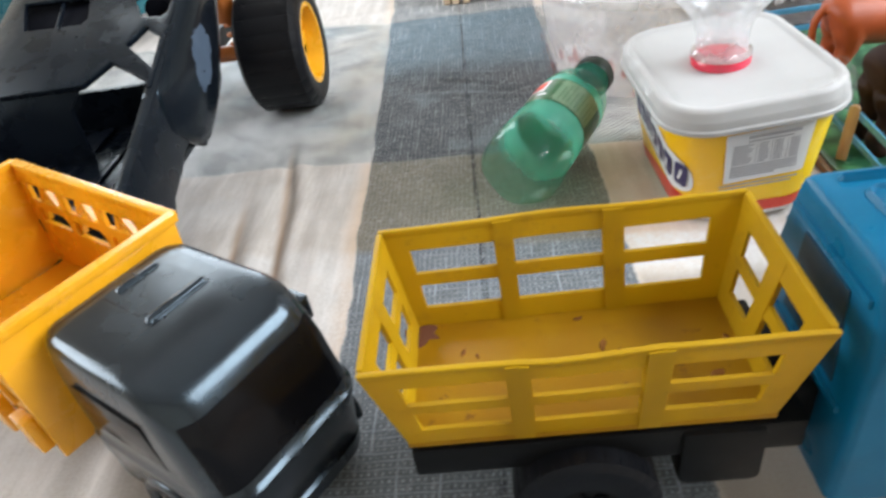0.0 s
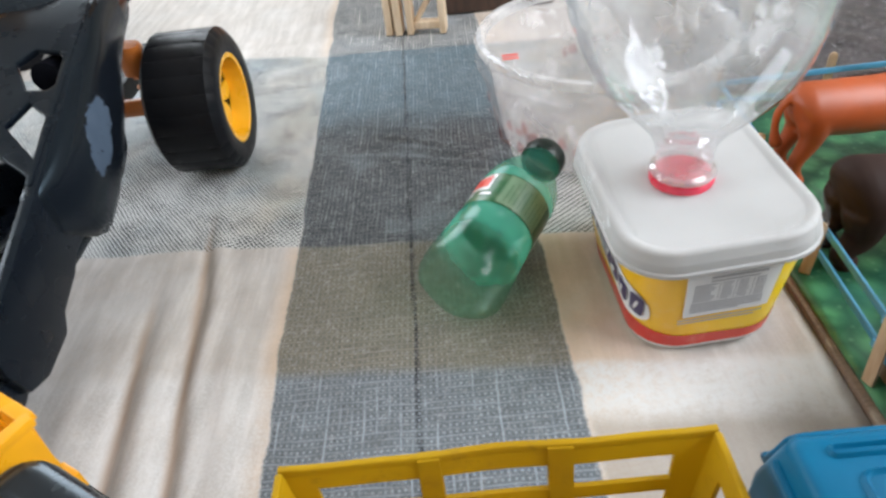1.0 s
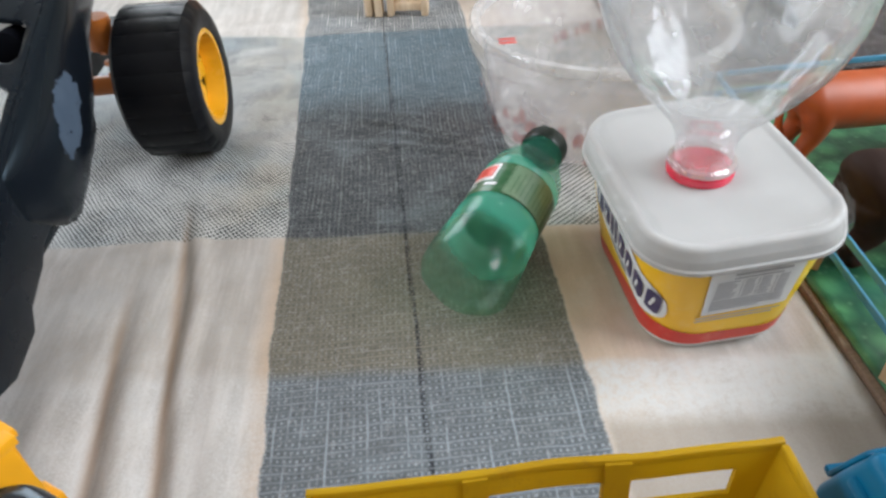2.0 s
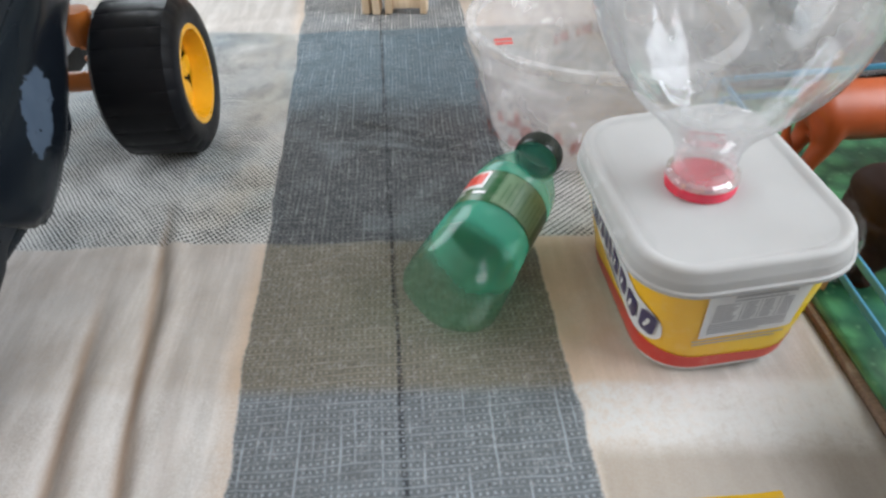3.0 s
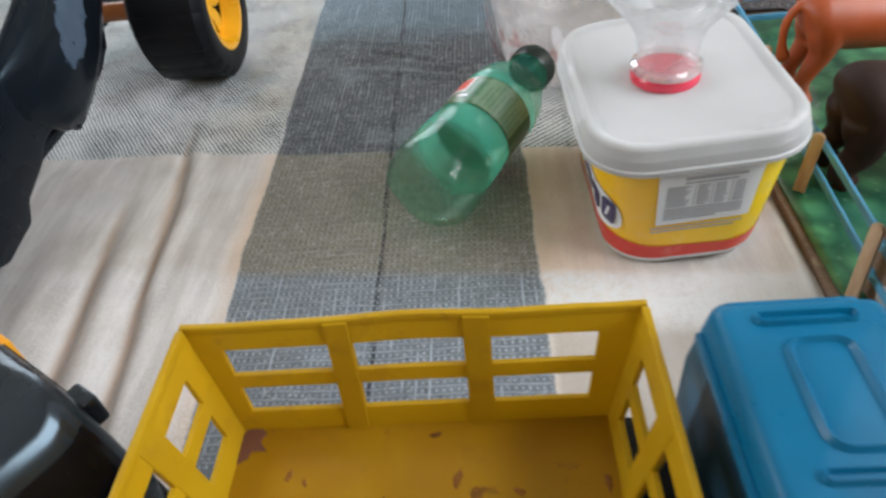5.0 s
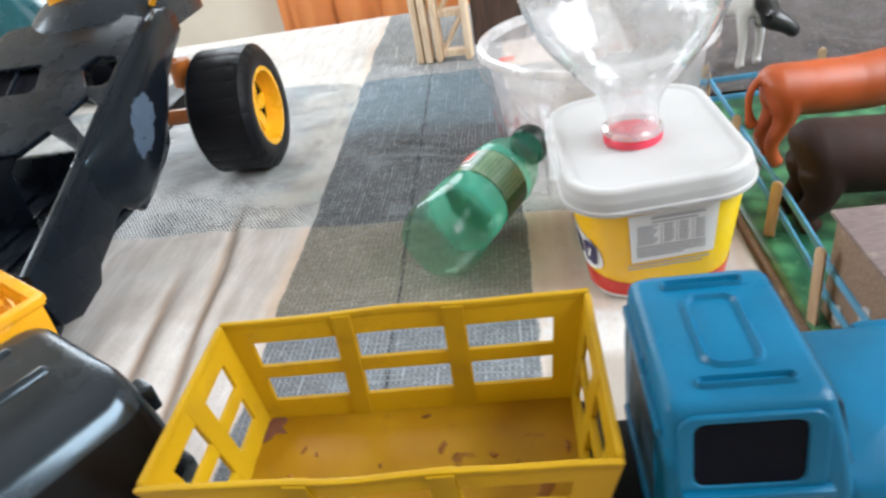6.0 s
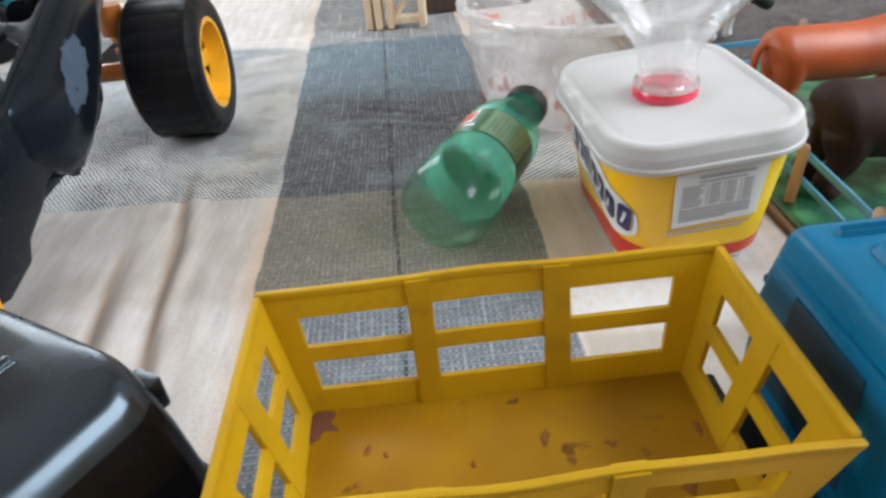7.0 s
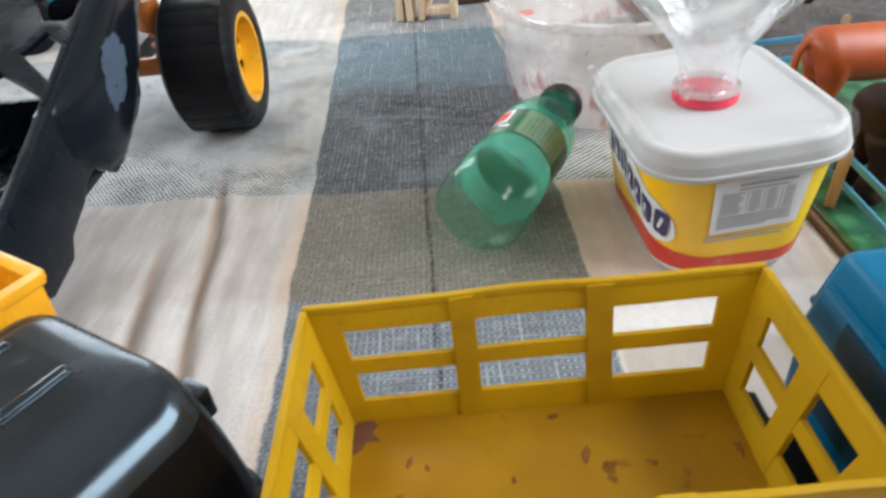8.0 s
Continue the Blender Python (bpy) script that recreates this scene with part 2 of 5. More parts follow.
def print_material(name, a, b, lo, hi, axis=0, rough=0.3):
    """Printed sleeve whose ink runs from one tone to another."""
    n = Nodes(name)
    c = n.mix(n.ramp(n.xyz()[axis], lo, hi), a, b)
    c = n.mix(n.ramp(n.noise(140, 3), 0.5, 0.9, 0.0, 0.12), c, (0.9, 0.85, 0.7))
    n.bump(n.noise(30, 2), 0.1, 0.001)
    return n.set(color=c, rough=rough)


def wood_material(name, light, dark, scale=1.0):
    n = Nodes(name)
    g = n.noise(30 * scale, 6, 0.6, n.stretch(6, 6, 0.8))
    c = n.mix(n.ramp(g, 0.35, 0.7), dark, light)
    c = n.mix(n.ramp(n.noise(18, 2), 0.5, 0.8, 0.0, 0.25), c, [v * 0.6 for v in dark])
    n.bump(g, 0.4, 0.0006)
    return n.set(color=c, rough=0.7)


def stained_plastic(name, col, deep, dirt=0.75):
    """Old toy plastic with rusty specks and smears on it."""
    n = Nodes(name)
    big, fine = n.noise(16, 3), n.noise(300, 4, 0.65)
    c = n.mix(n.ramp(big, 0.35, 0.7), deep, col)
    spots = n.math("MULTIPLY", n.ramp(n.noise(130, 4, 0.7), 0.6, 0.66), n.ramp(n.noise(38, 2), 0.5, 0.6))
    c = n.mix(n.math("MULTIPLY", spots, dirt), c, (0.16, 0.045, 0.018))
    c = n.mix(n.math("MULTIPLY", n.ramp(n.noise(45, 5, 0.7), 0.54, 0.74), 0.38), c, (0.26, 0.115, 0.02))
    n.bump(n.math("ADD", fine, n.noise(70, 3)), 0.2, 0.0005)
    n.set(color=c, rough=n.ramp(n.noise(45, 4), 0.3, 0.75, 0.36, 0.55), spec=0.3)
    through_light, both = n.t.nodes.new("ShaderNodeBsdfTranslucent"), n.t.nodes.new("ShaderNodeMixShader")
    n.put(through_light.inputs[0], n.mix(0.5, c, (0.9, 0.72, 0.03)))
    n.put(both.inputs[0], 0.4)
    n.t.links.new(n.bsdf.outputs[0], both.inputs[1])
    n.t.links.new(through_light.outputs[0], both.inputs[2])
    n.t.links.new(both.outputs[0], n.out.inputs["Surface"])
    return n.mat


def grass_print():
    n = Nodes("printed_leaf_paper")
    v, w = n.voronoi(52), n.voronoi(130)
    c = n.mix(n.ramp(v, 0.1, 0.75), (0.075, 0.25, 0.11), (0.010, 0.065, 0.032))
    c = n.mix(n.ramp(n.noise(60, 4), 0.5, 0.72, 0.0, 0.8), c, (0.02, 0.11, 0.05))
    c = n.mix(n.ramp(w, 0.0, 0.3, 0.35, 0.0), c, (0.20, 0.40, 0.22))
    c = n.mix(n.ramp(n.noise(14, 2), 0.55, 0.75, 0.0, 0.6), c, (0.03, 0.15, 0.11))
    n.bump(n.noise(50, 4), 0.5, 0.003)
    return n.set(color=c, rough=0.38)


def glitter_paper():
    n = Nodes("dark_glitter_foil")
    g = n.voronoi(420)
    big = n.noise(40, 5, 0.7)
    c = n.mix(n.ramp(big, 0.35, 0.7), (0.04, 0.033, 0.038), (0.12, 0.10, 0.108))
    c = n.mix(n.ramp(n.noise(320, 3, 0.7), 0.63, 0.69, 0.0, 0.85), c, (0.75, 0.74, 0.76))
    n.bump(n.math("ADD", n.noise(75, 5, 0.7), n.math("MULTIPLY", g, 0.6)), 1.0, 0.008)
    return n.set(color=c, rough=0.22, spec=0.8)


def cardboard(name, col=(0.30, 0.20, 0.125)):
    n = Nodes(name)
    f = n.noise(120, 4, 0.6, n.stretch(1, 6, 6))
    c = n.mix(n.ramp(f, 0.3, 0.75), [v * 0.75 for v in col], [v * 1.2 for v in col])
    c = n.mix(n.ramp(n.noise(45, 3), 0.62, 0.75, 0.0, 0.5), c, (0.5, 0.42, 0.33))
    n.bump(f, 0.3, 0.0006)
    return n.set(color=c, rough=0.85)


def plaster(name, col):
    n = Nodes(name)
    c = n.mix(n.ramp(n.noise(3, 5), 0.3, 0.7), [v * 0.9 for v in col], col)
    n.bump(n.noise(90, 5), 0.2, 0.002)
    return n.set(color=c, rough=0.85)


def scuffed_black():
    """Black satin plastic with one ragged grey-blue patch where its gloss has gone."""
    n = Nodes("scuffed_black_plastic")
    x, y, z = n.xyz()
    dy = n.math("SUBTRACT", n.math("SUBTRACT", y, 0.5195), n.math("MULTIPLY", n.math("SUBTRACT", z, 0.106), 0.55))
    d = n.math("ADD", n.math("POWER", n.math("ABSOLUTE", n.math("DIVIDE", dy, 0.0195)), 2.6), n.math("POWER", n.math("ABSOLUTE", n.math("DIVIDE", n.math("SUBTRACT", z, 0.106), 0.0215)), 2.6))
    d = n.math("ADD", d, n.math("MULTIPLY", n.math("SUBTRACT", n.noise(110, 4, 0.7), 0.5), 2.6))
    worn = n.math("MULTIPLY", n.ramp(d, 0.85, 0.95, 1.0, 0.0), n.ramp(n.noise(95, 2), 0.62, 0.66, 1.0, 0.1))
    grey = n.mix(n.noise(60, 4), (0.05, 0.075, 0.115), (0.10, 0.135, 0.19))
    n.bump(n.noise(200, 4), 0.08, 0.0004)
    return n.set(color=n.mix(worn, (0.006, 0.0085, 0.013), grey), rough=n.ramp(worn, 0.0, 1.0, 0.2, 0.5), spec=0.3)


FENDER = scuffed_black()
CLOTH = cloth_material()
YELLOW = stained_plastic("old_yellow_plastic", (0.63, 0.40, 0.012), (0.535, 0.315, 0.009), 0.22)
# bed floor: rusty soil, plus a deeper yellow painted for its weaker light
BEDFLOOR = stained_plastic("soiled_shaded_yellow_plastic", (0.53, 0.29, 0.009), (0.42, 0.205, 0.007))
AMBER = plastic("amber_plastic", (0.78, 0.35, 0.011), 0.3, 0.1, 0.1)
HUB = plastic("hub_yellow_plastic", (0.86, 0.42, 0.015), 0.32, 0.1, 0.1)
BLUE = plastic("toy_blue_plastic", (0.001, 0.105, 0.21), 0.34, 0.15, 0.04, (0.1, 0.3, 0.42))
BLACK = plastic("black_gloss_plastic", (0.010, 0.0115, 0.0145), 0.24, 0.15, 0.0, (0.06, 0.06, 0.06), 0.05, 0.2)
BLACK.node_tree.nodes["Principled BSDF"].inputs["Coat Roughness"].default_value = 0.15
SATIN = plastic("black_satin_plastic", (0.005, 0.0072, 0.012), 0.3, 0.08, 0.0, (0.04, 0.04, 0.05), 0.08)
SHELL = plastic("polished_black_plastic", (0.012, 0.014, 0.019), 0.26, 0.12, 0.02, (0.04, 0.04, 0.05), 0.05)
RUBBER = plastic("tyre_rubber", (0.005, 0.0055, 0.0075), 0.42, 0.2, 0.08, (0.05, 0.05, 0.05), 0.3)
RUBBER.node_tree.nodes["Principled BSDF"].inputs["Specular IOR Level"].default_value = 0.2
DARK = plastic("chassis_black_plastic", (0.005, 0.005, 0.005), 0.45, 0.2, 0.08, (0.06, 0.06, 0.06))
BLACK.node_tree.nodes["Principled BSDF"].inputs["Specular IOR Level"].default_value = 0.55
BLUE.node_tree.nodes["Principled BSDF"].inputs["Specular IOR Level"].default_value = 0.24
SATIN.node_tree.nodes["Principled BSDF"].inputs["Specular IOR Level"].default_value = 0.3
DARK.node_tree.nodes["Principled BSDF"].inputs["Specular IOR Level"].default_value = 0.15
for glossy in (BLACK, SATIN, SHELL, FENDER):  # gloss tinted blue, to paint the window's blue light reflected in them
    glossy.node_tree.nodes["Principled BSDF"].inputs["Specular Tint"].default_value = (0.62, 0.84, 1.0, 1.0)
AXLE = plastic("orange_axle_plastic", (0.45, 0.13, 0.02), 0.4)
LID = plastic("white_lid_plastic", (0.455, 0.447, 0.443), 0.5, 0.03, 0.0, (0.7, 0.7, 0.7), 0.08)
LID.node_tree.nodes["Principled BSDF"].inputs["Specular IOR Level"].default_value = 0.35
LID.node_tree.nodes["Principled BSDF"].inputs["Subsurface Weight"].default_value = 0.5
LID.node_tree.nodes["Principled BSDF"].inputs["Subsurface Radius"].default_value = (1.0, 0.9, 0.9)
LID.node_tree.nodes["Principled BSDF"].inputs["Subsurface Scale"].default_value = 0.004
TUBWHITE = plastic("white_tub_plastic", (0.80, 0.79, 0.77), 0.35, 0.04, 0.05, (0.7, 0.7, 0.7))
SLEEVE = print_material("yellow_orange_print", (0.94, 0.52, 0.007), (0.95, 0.66, 0.012), -0.03, 0.05)
REDINK = print_material("red_print", (0.62, 0.03, 0.02), (0.72, 0.06, 0.03), -0.05, 0.05)
PAPER = print_material("white_print", (0.72, 0.72, 0.73), (0.78, 0.78, 0.78), -0.05, 0.05)
NAVY = print_material("navy_print", (0.03, 0.025, 0.10), (0.04, 0.03, 0.13), -0.05, 0.05)
SCREEN = plastic("dark_glazing_plastic", (0.004, 0.004, 0.005), 0.2, 0.1, 0.0, None, 0.05)
SCREEN.node_tree.nodes["Principled BSDF"].inputs["Specular IOR Level"].default_value = 0.18
GREYINK = print_material("grey_print", (0.36, 0.36, 0.38), (0.44, 0.43, 0.45), -0.05, 0.05)
PET = clear_plastic("clear_bottle_plastic", (0.97, 0.975, 0.985), 0.03, 0.3, (0.92, 0.93, 0.94), 0.08, 0.0, 1.5, 1.0, None, 0.5)
GREENPET = clear_plastic("green_bottle_plastic", (0.76, 0.885, 0.80), 0.1, 0.035, (0.18, 0.84, 0.63), -0.1, 0.0, 1.22, 0.3, (0.024, 0.040, 0.084, 0.098, 0.5), 0.6)
BOWL = clear_plastic("cloudy_bowl_plastic", (0.95, 0.945, 0.945), 0.2, 0.22, (0.90, 0.86, 0.86), -0.1, 0.0, 1.3, 0.3)
RIM = clear_plastic("cloudy_rim_plastic", (0.9, 0.89, 0.89), 0.12, 0.32, (0.92, 0.90, 0.90), -0.1, 0.05, 1.4, 0.3)
NECKRING = clear_plastic("thick_clear_ring", (0.95, 0.94, 0.94), 0.03, 0.08, (0.9, 0.9, 0.9), -0.25, 0.3, 1.5, 0.8)
FILM = clear_plastic("clear_film", (0.97, 0.955, 0.955), 0.05, 0.05, (0.85, 0.80, 0.80), 0.9, 0.0, 1.4, 0.4)
LIDFILM = clear_plastic("clinging_film", (0.985, 0.985, 0.985), 0.16, 0.012, (0.85, 0.85, 0.85), 0.5, 0.0, 1.15, 0.16)
FILMRED = clear_plastic("red_printed_film", (0.94, 0.70, 0.69), 0.1, 0.14, (0.66, 0.2, 0.19), 0.3, 0.0, 1.3, 0.2)
REDCAP = clear_plastic("red_cap_plastic", (0.95, 0.16, 0.24), 0.15, 0.55, (0.88, 0.03, 0.09), -0.2, 0.05)
GREENLABEL = print_material("green_label_print", (0.012, 0.085, 0.028), (0.02, 0.12, 0.04), -0.02, 0.02)
PALELABEL = print_material("pale_green_label_print", (0.15, 0.25, 0.15), (0.20, 0.31, 0.20), -0.02, 0.02)
INKGREEN = print_material("mid_green_print", (0.10, 0.19, 0.10), (0.12, 0.21, 0.12), -0.02, 0.02)
BLACKCAP = plastic("dark_cap_plastic", (0.012, 0.02, 0.016), 0.35)
WOOD = wood_material("pale_stick_wood", (0.56, 0.40, 0.26), (0.42, 0.27, 0.155))
PINE = wood_material("pale_pine_wood", (0.78, 0.62, 0.45), (0.62, 0.45, 0.29))
DARKWOOD = wood_material("dark_stained_wood", (0.09, 0.05, 0.035), (0.05, 0.03, 0.022))
BLUEWOOD = plastic("blue_painted_stick", (0.07, 0.26, 0.42), 0.5, 0.2, 0.4, (0.2, 0.35, 0.45))
ORANGE = plastic("orange_toy_plastic", (0.37, 0.066, 0.012), 0.5, 0.15, 0.12, (0.7, 0.25, 0.1))
BROWN = plastic("brown_toy_plastic", (0.035, 0.018, 0.014), 0.7, 0.25, 0.06, (0.12, 0.08, 0.07))
BROWN.node_tree.nodes["Principled BSDF"].inputs["Specular IOR Level"].default_value = 0.15
COWBLACK = plastic("black_toy_plastic", (0.015, 0.015, 0.017), 0.35)
# near black that stands in for unlit insides behind openings
HOLLOW = plastic("unlit_inside_plastic", (0.003, 0.0035, 0.007), 0.8, wear=0.0)
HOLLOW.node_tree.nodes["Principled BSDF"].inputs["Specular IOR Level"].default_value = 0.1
# darker copy of the cab's blue, for its shaded back
SHADEBLUE = plastic("shaded_blue_plastic", (0.001, 0.03, 0.055), 0.5, 0.2, 0.0)
TEAL = plastic("dark_teal_plastic", (0.008, 0.10, 0.125), 0.3, 0.3, 0.3)
GRASS, GLITTER, CARD = grass_print(), glitter_paper(), cardboard("brown_cardboard", (0.20, 0.135, 0.095))
MAUVE = cardboard("mauve_cardboard", (0.165, 0.122, 0.115))
RUST = plastic("rusty_smear", (0.21, 0.085, 0.018), 0.8, 0.3, 0.0)
FLAKE = plastic("dry_mud", (0.14, 0.055, 0.03), 0.85)
for rusty in (FLAKE, RUST):
    rusty.node_tree.nodes["Principled BSDF"].inputs["Specular IOR Level"].default_value = 0.1
WALLPAINT, CEILPAINT = plaster("cream_wall_paint", (0.72, 0.67, 0.58)), plaster("white_ceiling_paint", (0.72, 0.71, 0.69))
CURTAIN = plaster("orange_cloth", (0.80, 0.30, 0.10))
TILE = plaster("floor_tile", (0.45, 0.40, 0.35))
TABLEWOOD = wood_material("table_wood", (0.3, 0.19, 0.11), (0.2, 0.12, 0.07), 0.4)


# ---- building helpers ----
def thing(name, m, label, category, group="", kind=""):
    ob = new(name)
    ob.empty_display_size = 0.02
    ob.matrix_world = m
    return tagged(ob, label, category, group, kind)


def mesh_of(name, bm, material, smooth=40):
    bmesh.ops.recalc_face_normals(bm, faces=bm.faces[:])
    me = bpy.data.meshes.new(name)
    bm.to_mesh(me)
    bm.free()
    for m in material if isinstance(material, (list, tuple)) else (material,):
        me.materials.append(m)
    if smooth:
        for p in me.polygons:
            p.use_smooth = True
        me.set_sharp_from_angle(angle=radians(smooth))
    return me


def part(name, bm, material, parent=None, label="", m=None, smooth=40):
    ob = new(name, mesh_of(name, bm, material, smooth))
    ob.parent = parent
    if m is not None:
        ob.matrix_local = m
    return tagged(ob, label)


def box(x0, x1, y0, y1, z0, z1, bev=0.0, seg=2, bm=None):
    own = bmesh.new()
    bmesh.ops.create_cube(own, size=1.0, matrix=Matrix.Translation(((x0 + x1) / 2, (y0 + y1) / 2, (z0 + z1) / 2)) @ Matrix.Diagonal((x1 - x0, y1 - y0, z1 - z0, 1)))
    if bev:
        bmesh.ops.bevel(own, geom=own.edges[:], offset=bev, segments=seg, affect="EDGES", profile=0.6)
    if bm is None:
        return own
    return join(bm, own)


def join(bm, other):
    me = bpy.data.meshes.new("joined")
    other.to_mesh(me)
    other.free()
    bm.from_mesh(me)
    bpy.data.meshes.remove(me)
    return bm


def bevelled(bm, off, seg=2, angle=30):
    bmesh.ops.remove_doubles(bm, verts=bm.verts[:], dist=1e-6)
    bmesh.ops.recalc_face_normals(bm, faces=bm.faces[:])
    sharp = [e for e in bm.edges if len(e.link_faces) == 2 and e.calc_face_angle(0) > radians(angle)]
    bmesh.ops.bevel(bm, geom=sharp, offset=off, segments=seg, affect="EDGES", profile=0.6, clamp_overlap=True)
    return bm


def loft(rings, cap0=True, cap1=True, closed=True, bm=None):
    bm = bm or bmesh.new()
    vs = [[bm.verts.new(p) for p in r] for r in rings]
    n = len(rings[0])
    for a, b in zip(vs, vs[1:]):
        for i in range(n if closed else n - 1):
            j = (i + 1) % n
            bm.faces.new((a[i], a[j], b[j], b[i]))
    if cap0:
        bm.faces.new(vs[0][::-1])
    if cap1:
        bm.faces.new(vs[-1])
    return bm


def round_rect(x0, x1, y0, y1, r, z, n=8):
    """A ring with rounded corners, counterclockwise."""
    out = []
    for cx, cy, a0 in ((x1 - r, y0 + r, -90), (x1 - r, y1 - r, 0), (x0 + r, y1 - r, 90), (x0 + r, y0 + r, 180)):
        for k in range(n + 1):
            a = radians(a0 + 90 * k / n)
            out.append(Vector((cx + r * math.cos(a), cy + r * math.sin(a), z)))
    return out


def lathe(profile, n=48, cap0=False, cap1=False, wob=0.0):
    rings = []
    for r, z in profile:
        rings.append([Vector((r * math.cos(2 * math.pi * k / n), r * math.sin(2 * math.pi * k / n), z)) * 1.0 for k in range(n)])
    if wob:
        for r in rings:
            for p in r:
                d = 1 + wob * (noise.noise(p * 14) + 0.6 * noise.noise(p * 37))
                p.x, p.y = p.x * d, p.y * d
    return loft(rings, cap0, cap1)


def tube(points, radius, n=10, bm=None, flat=1.0):
    """A round bar along points; radius may be a list."""
    pts = [Vector(p) for p in points]
    rad = radius if isinstance(radius, (list, tuple)) else [radius] * len(pts)
    rings, a = [], None
    for i, p in enumerate(pts):
        d = (pts[min(i + 1, len(pts) - 1)] - pts[max(i - 1, 0)]).normalized()
        if a is None:
            a = d.cross(Vector((0, 0, 1)) if abs(d.z) < 0.9 else Vector((1, 0, 0)))
        a = (a - a.dot(d) * d).normalized()
        b = a.cross(d)
        rings.append([p + rad[i] * (math.cos(2 * math.pi * k / n) * a + flat * math.sin(2 * math.pi * k / n) * b) for k in range(n)])
    return loft(rings, bm=bm)


def curve_points(ctrl, per=6):
    """Smooth points through control points (Catmull-Rom)."""
    c = [Vector(p) for p in ctrl]
    c = [2 * c[0] - c[1], *c, 2 * c[-1] - c[-2]]
    out = []
    for i in range(1, len(c) - 2):
        for k in range(per):
            t = k / per
            out.append(0.5 * (2 * c[i] + (c[i + 1] - c[i - 1]) * t + (2 * c[i - 1] - 5 * c[i] + 4 * c[i + 1] - c[i + 2]) * t * t + (3 * c[i] - c[i - 1] - 3 * c[i + 1] + c[i + 2]) * t ** 3))
    out.append(c[-2])
    return out


def holed(us, vs, is_hole, put, bm=None):
    """A plate over the cells of us x vs with cells left out; put(u, v, side) places a vertex on side 0 or 1."""
    bm = bm or bmesh.new()
    made = {}

    def vert(i, j, s):
        if (i, j, s) not in made:
            made[i, j, s] = bm.verts.new(put(us[i], vs[j], s))
        return made[i, j, s]

    nu, nv = len(us) - 1, len(vs) - 1

    def solid(i, j):
        return 0 <= i < nu and 0 <= j < nv and not is_hole(i, j)

    for i in range(nu):
        for j in range(nv):
            if not solid(i, j):
                continue
            for s in (0, 1):
                bm.faces.new([vert(*q, s) for q in ((i, j), (i + 1, j), (i + 1, j + 1), (i, j + 1))])
            for (a, b), (di, dj) in ((((i, j), (i + 1, j)), (0, -1)), (((i + 1, j), (i + 1, j + 1)), (1, 0)),
                                     (((i + 1, j + 1), (i, j + 1)), (0, 1)), (((i, j + 1), (i, j)), (-1, 0))):
                if not solid(i + di, j + dj):
                    bm.faces.new((vert(*a, 0), vert(*b, 0), vert(*b, 1), vert(*a, 1)))
    return bm


def plate(outer, holes, put, th):
    """A plate from an outline with openings, both of (u, v); put(u, v, depth) gives the point."""
    bm = bmesh.new()
    edges = []
    for loop in (outer, *holes):
        vs = [bm.verts.new((u, v, 0)) for u, v in loop]
        edges += [bm.edges.new((a, b)) for a, b in zip(vs, vs[1:] + vs[:1])]
    bmesh.ops.triangle_fill(bm, edges=edges, use_beauty=True)
    grown = bmesh.ops.extrude_face_region(bm, geom=bm.faces[:])
    moved = {v for v in grown["geom"] if isinstance(v, bmesh.types.BMVert)}
    for v in bm.verts:
        v.co = put(v.co.x, v.co.y, th if v in moved else 0.0)
    return bm


def extrude_profile(pts, x0, x1, bev=0.0, put=None):
    """A solid from an outline of (y, z) between two x."""
    put = put or (lambda x, y, z: Vector((x, y, z)))
    bm = loft([[put(x, y, z) for y, z in pts] for x in (x0, x1)])
    return bevelled(bm, bev) if bev else bm


# ---- the room ----
def room():
    X0, X1, Y0, Y1, Z0, Z1 = -1.9, 1.5, -1.7, 2.4, -0.76, 2.0
    tagged(part("floor", box(X0 - 0.2, X1 + 0.2, Y0 - 0.2, Y1 + 0.2, Z0 - 0.1, Z0), TILE, smooth=0), "beige tiled floor under the table", "floor", kind="structure")
    tagged(part("ceiling", box(X0 - 0.2, X1 + 0.2, Y0 - 0.2, Y1 + 0.2, Z1, Z1 + 0.1), CEILPAINT, smooth=0), "white painted ceiling", "ceiling", kind="structure")
    us, vs = [Y0 - 0.2, -0.1, 1.1, Y1 + 0.2], [Z0, 0.35, 1.35, Z1]
    bm = holed(us, vs, lambda i, j: (i, j) == (1, 1), lambda u, v, s: Vector((X0 - 0.12 * s, u, v)))
    tagged(part("wall_west", bm, WALLPAINT, smooth=0), "cream wall with an open window", "wall", kind="structure")
    tagged(part("wall_south", box(X0, X1, Y0 - 0.12, Y0, Z0, Z1), WALLPAINT, smooth=0), "plain cream painted wall", "wall", kind="structure")
    us, vs = [Y0 - 0.2, -0.65, 0.92, Y1 + 0.2], [Z0, 0.7, 1.6, Z1]
    bm = holed(us, vs, lambda i, j: (i, j) == (1, 1), lambda u, v, s: Vector((X1 + 0.12 * s, u, v)))
    tagged(part("wall_east", bm, WALLPAINT, smooth=0), "cream wall with a wide open window", "wall", kind="structure")
    us, vs = [X0, -1.5, -0.1, X1], [Z0, 0.4, 1.6, Z1]
    bm = holed(us, vs, lambda i, j: (i, j) == (1, 1), lambda u, v, s: Vector((u, Y1 + 0.12 * s, v)))
    tagged(part("wall_north", bm, WALLPAINT, smooth=0), "cream wall behind the table with a window", "wall", kind="structure")


room()


